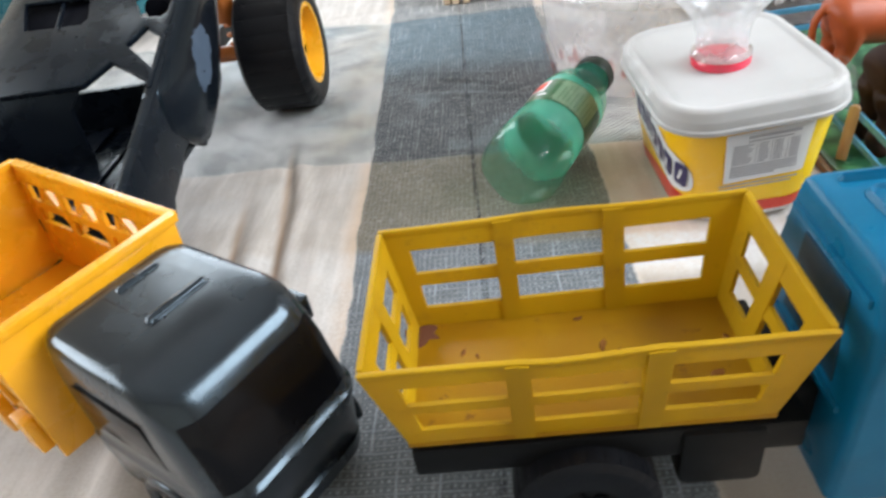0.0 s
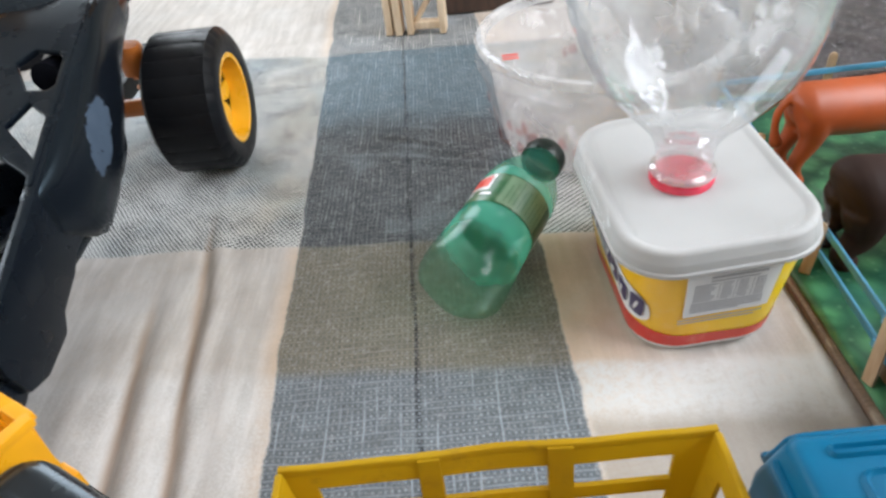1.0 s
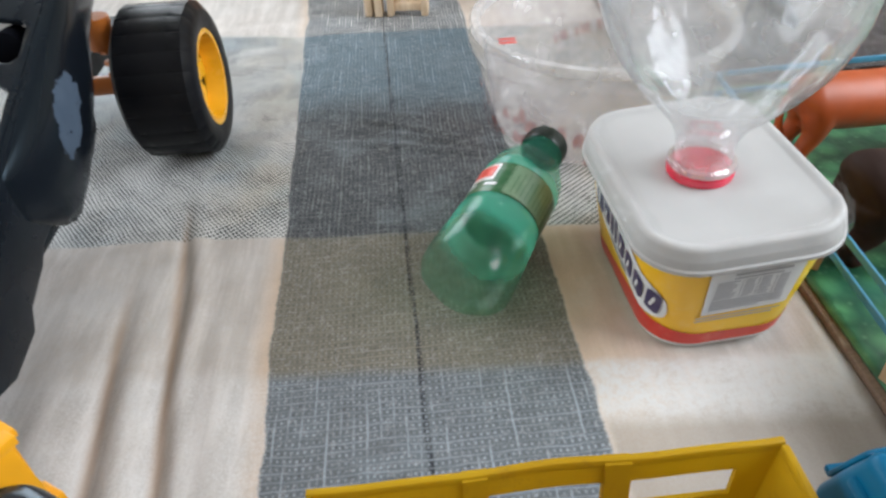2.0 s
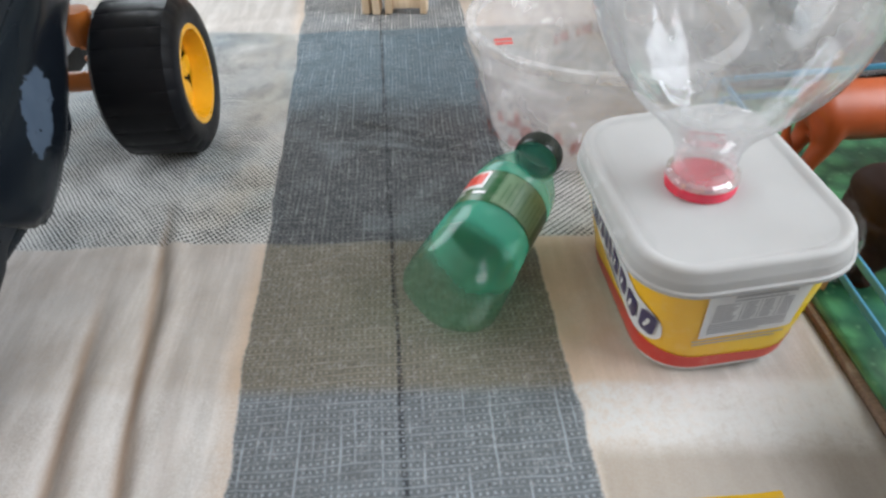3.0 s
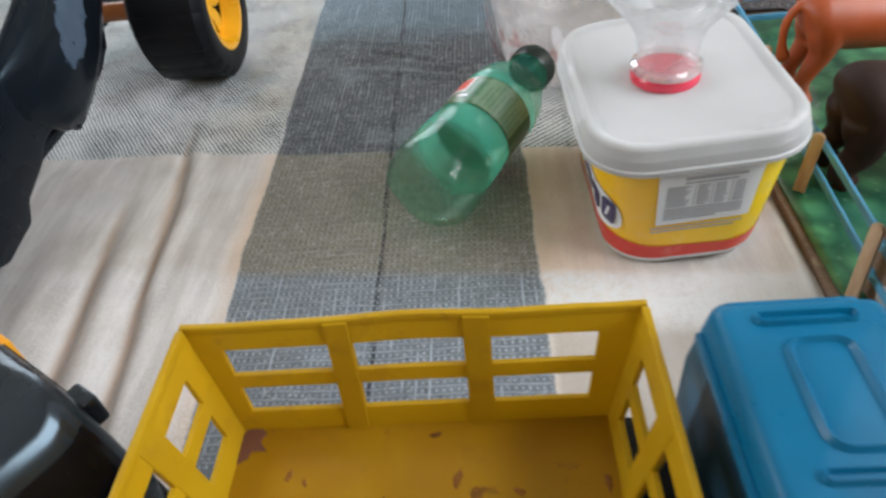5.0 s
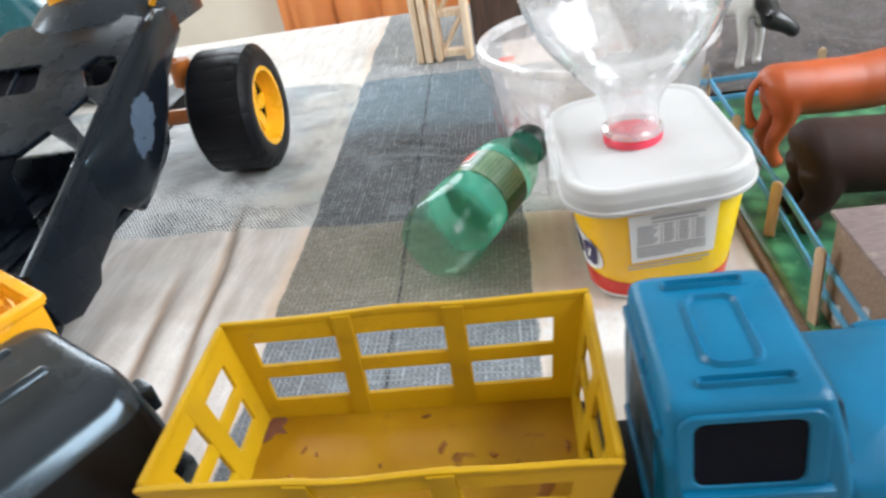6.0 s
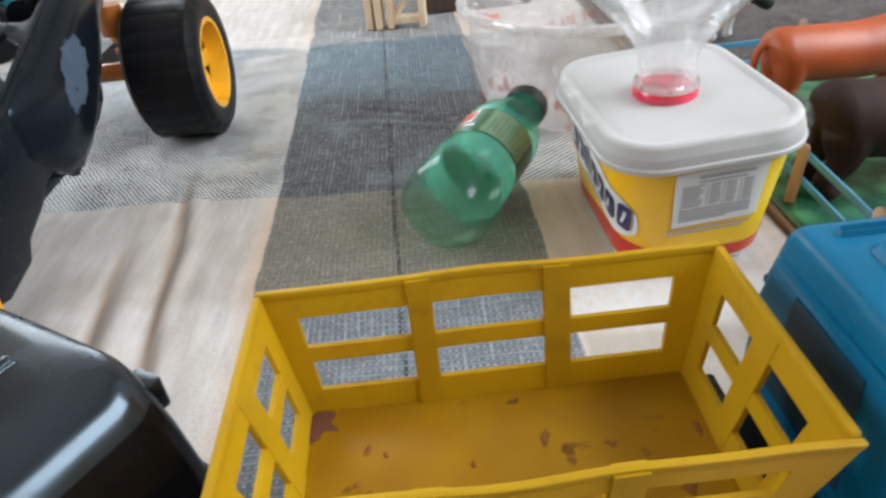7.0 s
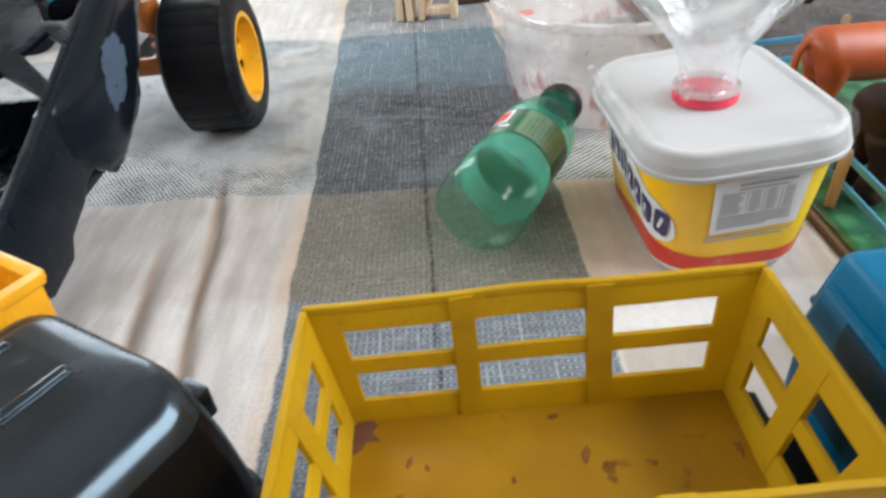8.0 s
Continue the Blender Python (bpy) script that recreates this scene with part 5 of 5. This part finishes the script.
# ---- big black toy pickup ----
def pickup():
    base = Vector((-0.293, 0.62, 0))
    t = thing("toy_pickup", Matrix.Translation(base), "large black toy pickup with scuffed sides and yellow rims", "toy pickup")
    M = Matrix.Translation(-base)
    XL, XR = -0.376, -0.2095
    side = [(0.352, 0.032), (0.345, 0.055), (0.347, 0.078), (0.40, 0.0965), (0.443, 0.112), (0.50, 0.1325), (0.54, 0.147), (0.58, 0.1605), (0.62, 0.170), (0.648, 0.170), (0.662, 0.16), (0.66, 0.15),
            (0.655, 0.142), (0.63, 0.133), (0.60, 0.118), (0.578, 0.095), (0.565, 0.07), (0.545, 0.06), (0.515, 0.052), (0.488, 0.042), (0.482, 0.05), (0.462, 0.06), (0.448, 0.058), (0.437, 0.05), (0.41, 0.041), (0.402, 0.030), (0.37, 0.026)]
    part("body_side", extrude_profile(side, -0.2185, XR, 0.0035), SATIN, t, "black body side with a sloping bed rail", M)
    low = [(y, min(z, 0.088)) for y, z in side[:5]] + [(0.5, 0.07), (0.5, 0.045)] + side[-4:]
    part("body_side", extrude_profile(low, XL, XL + 0.014, 0.003), SATIN, t, "low black far side of the bed", M)
    # swollen fender skin that runs over from the rail
    rings = []
    for y, zt, zb, o in ((0.438, 0.109, 0.08, 0.0), (0.449, 0.1125, 0.0735, 0.0028), (0.459, 0.116, 0.064, 0.0058), (0.471, 0.1205, 0.0535, 0.0085), (0.49, 0.128, 0.049, 0.0105), (0.515, 0.137, 0.057, 0.0105), (0.54, 0.147, 0.070, 0.0105), (0.57, 0.157, 0.092, 0.0095), (0.60, 0.166, 0.118, 0.005), (0.63, 0.172, 0.133, 0.002), (0.65, 0.168, 0.140, 0.0005), (0.66, 0.158, 0.146, 0.0)):
        h = zt - zb
        rings.append([Vector((-0.2180, y, zt + 0.001)), Vector((-0.214 + o * 0.2, y, zt + 0.0005)), Vector((-0.2105 + o * 0.55, y, zt - 0.05 * h)), Vector((-0.2105 + o * 0.9, y, zt - 0.2 * h)), Vector((-0.2105 + o, y, zt - 0.45 * h)), Vector((-0.2105 + o, y, zt - 0.65 * h)),
                      Vector((-0.2105 + o * 0.8, y, zt - 0.9 * h)), Vector((-0.2105 + o * 0.5, y, zb)), Vector((-0.22, y, zb))])
    part("fender", loft(rings), FENDER, t, "bulging black fender with a ragged grey worn patch", M, smooth=120)
    part("bed_floor", box(XL + 0.006, -0.217, 0.352, 0.53, 0.046, 0.054, 0.002), SATIN, t, "", M)
    part("bulkhead", box(XL + 0.006, -0.225, 0.523, 0.531, 0.05, 0.088, 0.002), SATIN, t, "", M)
    part("tailgate", box(XL + 0.006, -0.222, 0.342, 0.352, 0.034, 0.079, 0.003), SATIN, t, "black tailgate", M)
    for k in range(5):
        part("bed_rib", box(-0.36 + 0.028 * k, -0.354 + 0.028 * k, 0.356, 0.52, 0.0545, 0.0562, 0.0006), SATIN, t, "", M)
    part("rear_bumper", extrude_profile([(0.336, 0.03), (0.336, 0.046), (0.352, 0.048), (0.362, 0.03), (0.35, 0.024)], XL, -0.216, 0.003), SATIN, t, "", M)

    # sloping deck behind the cab, pierced by a window and openings
    def deck(x, y, d):
        side_drop = max(0.0, -0.35 - x) ** 2 * 12
        return Vector((x, y + 0.3 * d, 0.1125 + 0.36 * (y - 0.44) - d - side_drop))

    outer = [(-0.2125, 0.446), (-0.2125, 0.50), (-0.2125, 0.55), (-0.2125, 0.605), (-0.24, 0.618), (-0.30, 0.622), (-0.35, 0.618), (-0.368, 0.605), (-0.376, 0.58), (-0.377, 0.53), (-0.375, 0.459), (-0.35, 0.4565), (-0.30, 0.4565), (-0.2685, 0.4565), (-0.2515, 0.4775), (-0.234, 0.4655), (-0.2175, 0.4530), (-0.2165, 0.446)]
    holes = [[(-0.2325, 0.5120), (-0.2172, 0.4990), (-0.2165, 0.4660), (-0.2435, 0.4940)], [(-0.2515, 0.549), (-0.2405, 0.5605), (-0.222, 0.556), (-0.2165, 0.546), (-0.218, 0.5255), (-0.2225, 0.5215), (-0.238, 0.5235)],
             [(-0.351, 0.562), (-0.292, 0.560), (-0.286, 0.531), (-0.290, 0.525), (-0.340, 0.527)]]
    part("rear_deck", bevelled(plate(outer, holes, deck, 0.005), 0.0016, 2), SATIN, t, "sloping black deck pierced with openings", M)
    # black plate and plug stand in for the unlit inside of the openings
    part("deck_window", plate([(-0.372, 0.592), (-0.276, 0.592), (-0.272, 0.515), (-0.352, 0.515)], [], lambda x, y, d: deck(x, y, d + 0.009), 0.001), HOLLOW, t, "black plate painted as the unlit inside of the rear window", M, smooth=0)
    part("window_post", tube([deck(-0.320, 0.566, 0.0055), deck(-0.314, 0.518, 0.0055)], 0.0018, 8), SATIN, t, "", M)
    part("unlit_opening_plug", tube([deck(-0.236, 0.546, 0.012), deck(-0.236, 0.562, 0.02)], 0.011, 16), HOLLOW, t, "", M)
    # panel that closes the space under the deck's lower edge
    part("under_deck_panel", loft([[Vector((x, y, z)) for x, z in ((-0.372, 0.05), (-0.290, 0.05), (-0.288, 0.1), (-0.2705, 0.1170), (-0.372, 0.1170))] for y in (0.4595, 0.4625)]), SATIN, t, "dark panel under the deck", M, smooth=0)
    # domed roof
    rows = []
    for y, xl, xr, zb, zt in ((0.596, -0.346, -0.2115, 0.150, 0.164), (0.604, -0.346, -0.211, 0.150, 0.174), (0.615, -0.346, -0.2105, 0.150, 0.185), (0.632, -0.346, -0.210, 0.150, 0.196), (0.655, -0.346, -0.210, 0.150, 0.204), (0.69, -0.346, -0.2105, 0.150, 0.209), (0.715, -0.346, -0.2115, 0.150, 0.203), (0.728, -0.346, -0.2145, 0.150, 0.185), (0.733, -0.346, -0.217, 0.148, 0.16)):
        row = []
        for k in range(25):
            a = math.pi * k / 24
            c, s = math.cos(a), math.sin(a)
            row.append(Vector(((xl + xr) / 2 + (xr - xl) / 2 * math.copysign(abs(c) ** 0.95, c), y + 0.006 * abs(c) ** 2, zb + (zt - zb) * s ** 0.8)))
        rows.append(row)
    part("roof", loft(rows), SHELL, t, "glossy domed black roof", M, smooth=60)
    for x in (-0.30, -0.205):
        lamp = loft([round_rect(x - 0.010, x + 0.010, 0.628, 0.640, 0.003, z, 4) for z in (0.188, 0.2085, 0.21)])
        part("roof_lamp", lamp, AMBER, t, "amber roof lamp", M)
    part("lamp_bracket", tube([(-0.205, 0.634, 0.19), (-0.216, 0.634, 0.176)], 0.003, 8), AMBER, t, "", M)
    part("frame_rail", box(-0.296, -0.262, 0.63, 0.8, 0.046, 0.066, 0.003), DARK, t, "", M)
    part("axle", tube([(-0.29, 0.651, 0.062), (-0.19, 0.651, 0.062)], 0.008, 14), AXLE, t, "orange axle", M)
    wheel(t, M @ pose(-0.1745, 0.651, 0.0615), 0.0615, 0.062, 0.0392, HUB, 24)
    sp = [Vector((-0.2205 + 0.0065 * math.cos(q * 0.9), 0.657 + 0.0065 * math.sin(q * 0.9), 0.064 + 0.0014 * q)) for q in range(40)]
    part("spring", tube(sp, 0.0026, 6), AXLE, t, "orange shock spring", M)
    part("shock_mount", tube([(-0.2225, 0.652, 0.094), (-0.2215, 0.652, 0.119)], 0.0105, 14), AXLE, t, "orange shock mount", M)


pickup()


# ---- toy farm on its cardboard base ----
def farm():
    t = thing("farm_base", pose(0.5, 0.6, -0.001), "cardboard base with printed grass and dark glitter paper", "toy base")
    M = Matrix.Translation((-0.5, -0.6, 0.001))

    def sheet(name, x0, x1, y0, y1, z, amp, freq, material, label, step=0.006):
        nx, ny = int((x1 - x0) / step), int((y1 - y0) / step)
        rows = []
        for j in range(ny + 1):
            row = []
            for i in range(nx + 1):
                x, y = x0 + (x1 - x0) * i / nx, y0 + (y1 - y0) * j / ny
                q = Vector((x * freq, y * freq, z * 50))
                row.append(Vector((x, y, z + amp * (noise.noise(q) + 0.5 * noise.noise(q * 2.3)) + amp)))
            rows.append(row)
        ob = part(name, loft(rows, False, False, closed=False), material, t, label, M, smooth=60)
        ob.modifiers.new("thickness", "SOLIDIFY").thickness = 0.0012

    part("cardboard_sheet", box(0.2525, 0.95, 0.10, 1.09, -0.009, 0.0045, 0.0008), CARD, t, "brown cardboard with a rough cut edge", M)
    sheet("grass_paper", 0.2562, 0.945, 0.104, 0.66, 0.0058, 0.0006, 30, GRASS, "glossy paper printed with green leaves")
    sheet("glitter_paper", 0.2562, 0.945, 0.665, 1.085, 0.0058, 0.004, 22, GLITTER, "crumpled dark glittering paper", 0.005)


farm()


def stick(x, y, h, lean=0.0, turn=0.0):
    t = thing("fence_post", pose(x, y, 0.0065, lean, 0.0, turn), "pale rounded wooden stick standing as a fence post", "fence post", "farm fence")
    pts = [(0.0034 * math.sin(radians(q)), 0.0034 * math.cos(radians(q)) + h - 0.0034) for q in range(90, -91, -15)]
    outline = [(0.0034, 0.0)] + pts + [(-0.0034, 0.0)]
    part("wooden_stick", extrude_profile(outline, -0.001, 0.001, 0.0003), WOOD, t)


for x, y, h, ln, tn in ((0.2585, 0.327, 0.05, -3, 20), (0.2645, 0.417, 0.042, 2, 55), (0.272, 0.525, 0.041, 0, 60), (0.276, 0.628, 0.046, 0, 60), (0.375, 0.632, 0.046, 0, 80), (0.265, 0.245, 0.05, 2, 20), (0.48, 0.634, 0.046, 0, 85)):
    stick(x, y, h, ln, tn)


def rail(a, b, w=0.005):
    a, b = Vector(a), Vector(b)
    d = b - a
    t = thing("fence_rail", Matrix.Translation(a) @ d.to_track_quat("X", "Z").to_matrix().to_4x4(), "thin blue painted stick tied between fence posts", "fence rail", "farm fence")
    part("blue_stick", box(0, d.length, -0.0009, 0.0009, -w / 2, w / 2, 0.0006), BLUEWOOD, t)


for z in (0.019, 0.037):
    rail((0.2668, 0.24, z), (0.2664, 0.345, z + 0.001))
    rail((0.2672, 0.330, z + 0.002), (0.2735, 0.436, z))
    rail((0.2722, 0.42, z), (0.2752, 0.532, z))
    rail((0.2752, 0.518, z), (0.2795, 0.638, z))
    rail((0.270, 0.6265, z), (0.385, 0.6305, z))
    rail((0.366, 0.6302, z), (0.49, 0.6325, z))


def animal(name, m, L, H, r, material, label, category, head_low=0.0, tail=True, slim=1.0, head=(1.22, 0.0, 0.0)):
    """A moulded four-legged toy animal that faces +x, its rump over the origin."""
    bm = tube(curve_points([(-0.004, 0, H - r), (0.004, 0, H - r * 0.9), (L * 0.25, 0, H - r), (L * 0.55, 0, H - r * 1.08), (L * 0.8, 0, H - r * 0.9), (L * 0.96, 0, H - r * 0.6)], 5),
              [0.25 * r, 0.5 * r, 0.7 * r, 0.86 * r, 0.95 * r] + [1.0 * r] * 5 + [1.02 * r] * 5 + [1.05 * r] * 5 + [1.0 * r, 0.98 * r, 0.92 * r, 0.84 * r, 0.7 * r, 0.45 * r], 40)
    hx, hy, hz = L * head[0], head[1], H - r * 0.3 - head_low
    ca, sa = math.cos(radians(head[2])), math.sin(radians(head[2]))  # the head may look aside
    join(bm, tube(curve_points([(L * 0.85, 0, H - r * 0.8), (L * 0.85 + (hx - L * 0.85) * 0.55, 0.4 * hy, H - r * 0.45 - head_low * 0.4), (hx, hy, hz)], 4), [r * 0.75, r * 0.7, r * 0.66, r * 0.6, r * 0.56, r * 0.52, r * 0.5, r * 0.5, r * 0.46], 12))
    join(bm, tube(curve_points([(hx - r * 0.4 * ca, hy - r * 0.4 * sa, hz + r * 0.15), (hx + r * 0.5 * ca, hy + r * 0.5 * sa, hz - r * 0.2), (hx + r * 1.15 * ca, hy + r * 1.15 * sa, hz - r * 0.75)], 4), [r * 0.35, r * 0.46, r * 0.5, r * 0.48, r * 0.43, r * 0.4, r * 0.37, r * 0.34, r * 0.2], 12))
    for sg in (1, -1):
        join(bm, tube([(hx - r * k * ca - sg * r * e * sa, hy - r * k * sa + sg * r * e * ca, hz + r * up) for k, e, up in ((0.1, 0.35, 0.3), (0.25, 0.7, 0.5), (0.35, 0.95, 0.45))], [r * 0.08, r * 0.17, r * 0.03], 8))
        for x, k in ((L * 0.06, -1), (L * 0.84, 1)):
            w = r * slim
            join(bm, tube(curve_points([(x + 0.1 * r, sg * r * 0.42, H - r * 1.1), (x - 0.1 * r * k, sg * r * 0.5, H - r * 1.9), (x - 0.28 * r if k < 0 else x, sg * r * 0.5, (H - 2 * r) * 0.5), (x - 0.1 * r, sg * r * 0.5, 0.004), (x, sg * r * 0.5, 0.0)], 4),
                          [w * 0.62, w * 0.6, w * 0.55, w * 0.48, w * 0.42, w * 0.37, w * 0.33, w * 0.3, w * 0.28, w * 0.26, w * 0.25, w * 0.26, w * 0.29, w * 0.31, w * 0.32, w * 0.32, w * 0.3], 12))
    if tail:
        join(bm, tube(curve_points([(0.004, 0, H - r * 0.35), (-r * 0.45, 0, H - r * 0.4), (-r * 0.72, 0, H - r * 1.0), (-r * 0.62, 0, H - r * 1.9), (-r * 0.4, 0, H - r * 2.3)], 4), [r * 0.16] * 9 + [r * 0.15, r * 0.15, r * 0.17, r * 0.2, r * 0.24, r * 0.26, r * 0.22, r * 0.1], 8))
    me = mesh_of(name, bm, material, 0)
    ob = new(name, me)
    ob.matrix_world = m
    skin = ob.modifiers.new("one_skin", "REMESH")
    skin.mode, skin.voxel_size, skin.use_smooth_shade = "VOXEL", 0.0013, True
    soft = ob.modifiers.new("moulded", "SMOOTH")
    soft.factor, soft.iterations = 0.5, 10
    return tagged(ob, label, category)


def cow_hide():
    n = Nodes("black_and_white_hide")
    f = n.ramp(n.noise(26, 1.5), 0.54, 0.56)
    x, y, z = n.xyz()
    f = n.math("MAXIMUM", f, n.math("MAXIMUM", n.ramp(x, 0.103, 0.106), n.ramp(x, 0.012, 0.008, 0.0, 1.0)))
    legs = n.math("MAXIMUM", n.ramp(z, 0.035, 0.04), n.ramp(x, 0.103, 0.106))
    n.bump(n.noise(60, 3), 0.2, 0.001)
    return n.set(color=n.mix(n.math("MULTIPLY", f, legs), (0.74, 0.72, 0.71), (0.014, 0.014, 0.016)), rough=0.35)


animal("toy_bull", pose(0.293, 0.523, 0.0075, 0, 0, 5), 0.125, 0.075, 0.0200, ORANGE, "orange plastic toy bull standing on printed grass", "toy animal")
animal("toy_hippo", pose(0.286, 0.432, 0.0075, 0, 0, 2), 0.105, 0.070, 0.0245, BROWN, "dark brown plastic toy animal on printed grass", "toy animal", head_low=0.004, slim=1.0, tail=False)
animal("toy_cow", pose(0.306, 0.803, 0.0125, 0, 0, -67), 0.110, 0.087, 0.0205, cow_hide(), "black and white plastic toy cow on dark glitter paper", "toy animal", head_low=0.033, slim=0.75, head=(1.0, 0.007, 52.0))


def card_box():
    t = thing("cardboard_box", pose(0.337, 0.264, 0.006), "small brown cardboard box with a mauve top on the toy farm", "box")
    part("box_body", box(-0.07, 0.07, -0.08, 0.074, 0.0, 0.064, 0.001), CARD, t, "brown cardboard side with torn spots")
    part("box_top", box(-0.073, 0.073, -0.083, 0.077, 0.064, 0.0665, 0.0008), MAUVE, t, "mauve card lid")
    for y, z, s in ((0.03, 0.03, 0.006), (-0.02, 0.045, 0.008), (0.055, 0.012, 0.005)):
        bm = bmesh.new()
        ring = [Vector((-0.0706, y + s * (1 + 0.3 * math.sin(3 * q)) * math.cos(q * 0.7), z + s * 1.3 * (1 + 0.3 * math.cos(4 * q)) * math.sin(q * 0.7))) for q in range(9)]
        loft([ring, [p + Vector((0.0006, 0, 0)) for p in ring]], bm=bm)
        part("torn_spot", bm, GREYINK, t, "pale torn paper spot")


card_box()


# ---- behind: little wooden gate, dark post, teal toy ----
def wood_gate():
    t = thing("wooden_gate", pose(0.012, 0.914, 0.0, 0, 0, -8), "little pale wooden gate made of flat sticks", "toy gate")
    for x, w, y, h in ((-0.033, 0.009, 0.0, 0.115), (-0.021, 0.009, -0.002, 0.12), (-0.0065, 0.008, -0.001, 0.112), (0.034, 0.008, -0.002, 0.118)):
        part("upright", box(x - w / 2, x + w / 2, y - 0.011, y + 0.011, 0.001, h, 0.0015), PINE, t)
    for z in (0.006, 0.058, 0.098):
        part("crossbar", box(-0.0025, 0.03, -0.008, 0.006, z, z + 0.009, 0.0012), PINE, t)
    for za, zb in ((0.014, 0.058), (0.066, 0.098)):
        part("brace", tube([(0.0, -0.004, za), (0.029, -0.004, zb)], 0.0035, 4), PINE, t)


wood_gate()


def dark_post():
    t = thing("dark_box", pose(0.115, 0.985, 0.0), "dark brown wooden box standing behind the gate", "box")
    part("box_body", box(-0.065, 0.075, -0.03, 0.03, 0.001, 0.15, 0.004), DARKWOOD, t)


dark_post()


def teal_toy():
    t = thing("toy_car", pose(-0.63, 0.985, 0.0, 0, 0, 20) @ Matrix.Scale(1.7, 4), "dark teal toy car parked behind the pickup", "toy car")
    part("body", loft([round_rect(-0.1, 0.1, -0.05, 0.05, 0.02, 0.02, 5), round_rect(-0.1, 0.1, -0.052, 0.052, 0.02, 0.05, 5), round_rect(-0.095, 0.095, -0.05, 0.05, 0.02, 0.065, 5)]), TEAL, t)
    part("cabin", loft([round_rect(-0.06, 0.05, -0.046, 0.046, 0.02, 0.064, 5), round_rect(-0.045, 0.03, -0.038, 0.038, 0.02, 0.1, 5), round_rect(-0.035, 0.02, -0.03, 0.03, 0.015, 0.104, 5)]), TEAL, t, "dark teal cabin")
    for x in (-0.06, 0.06):
        for sg in (1, -1):
            wheel(t, pose(x, sg * 0.05, 0.024, 0, 0, 90 * sg), 0.024, 0.018, 0.012, DARK, 24)


teal_toy()
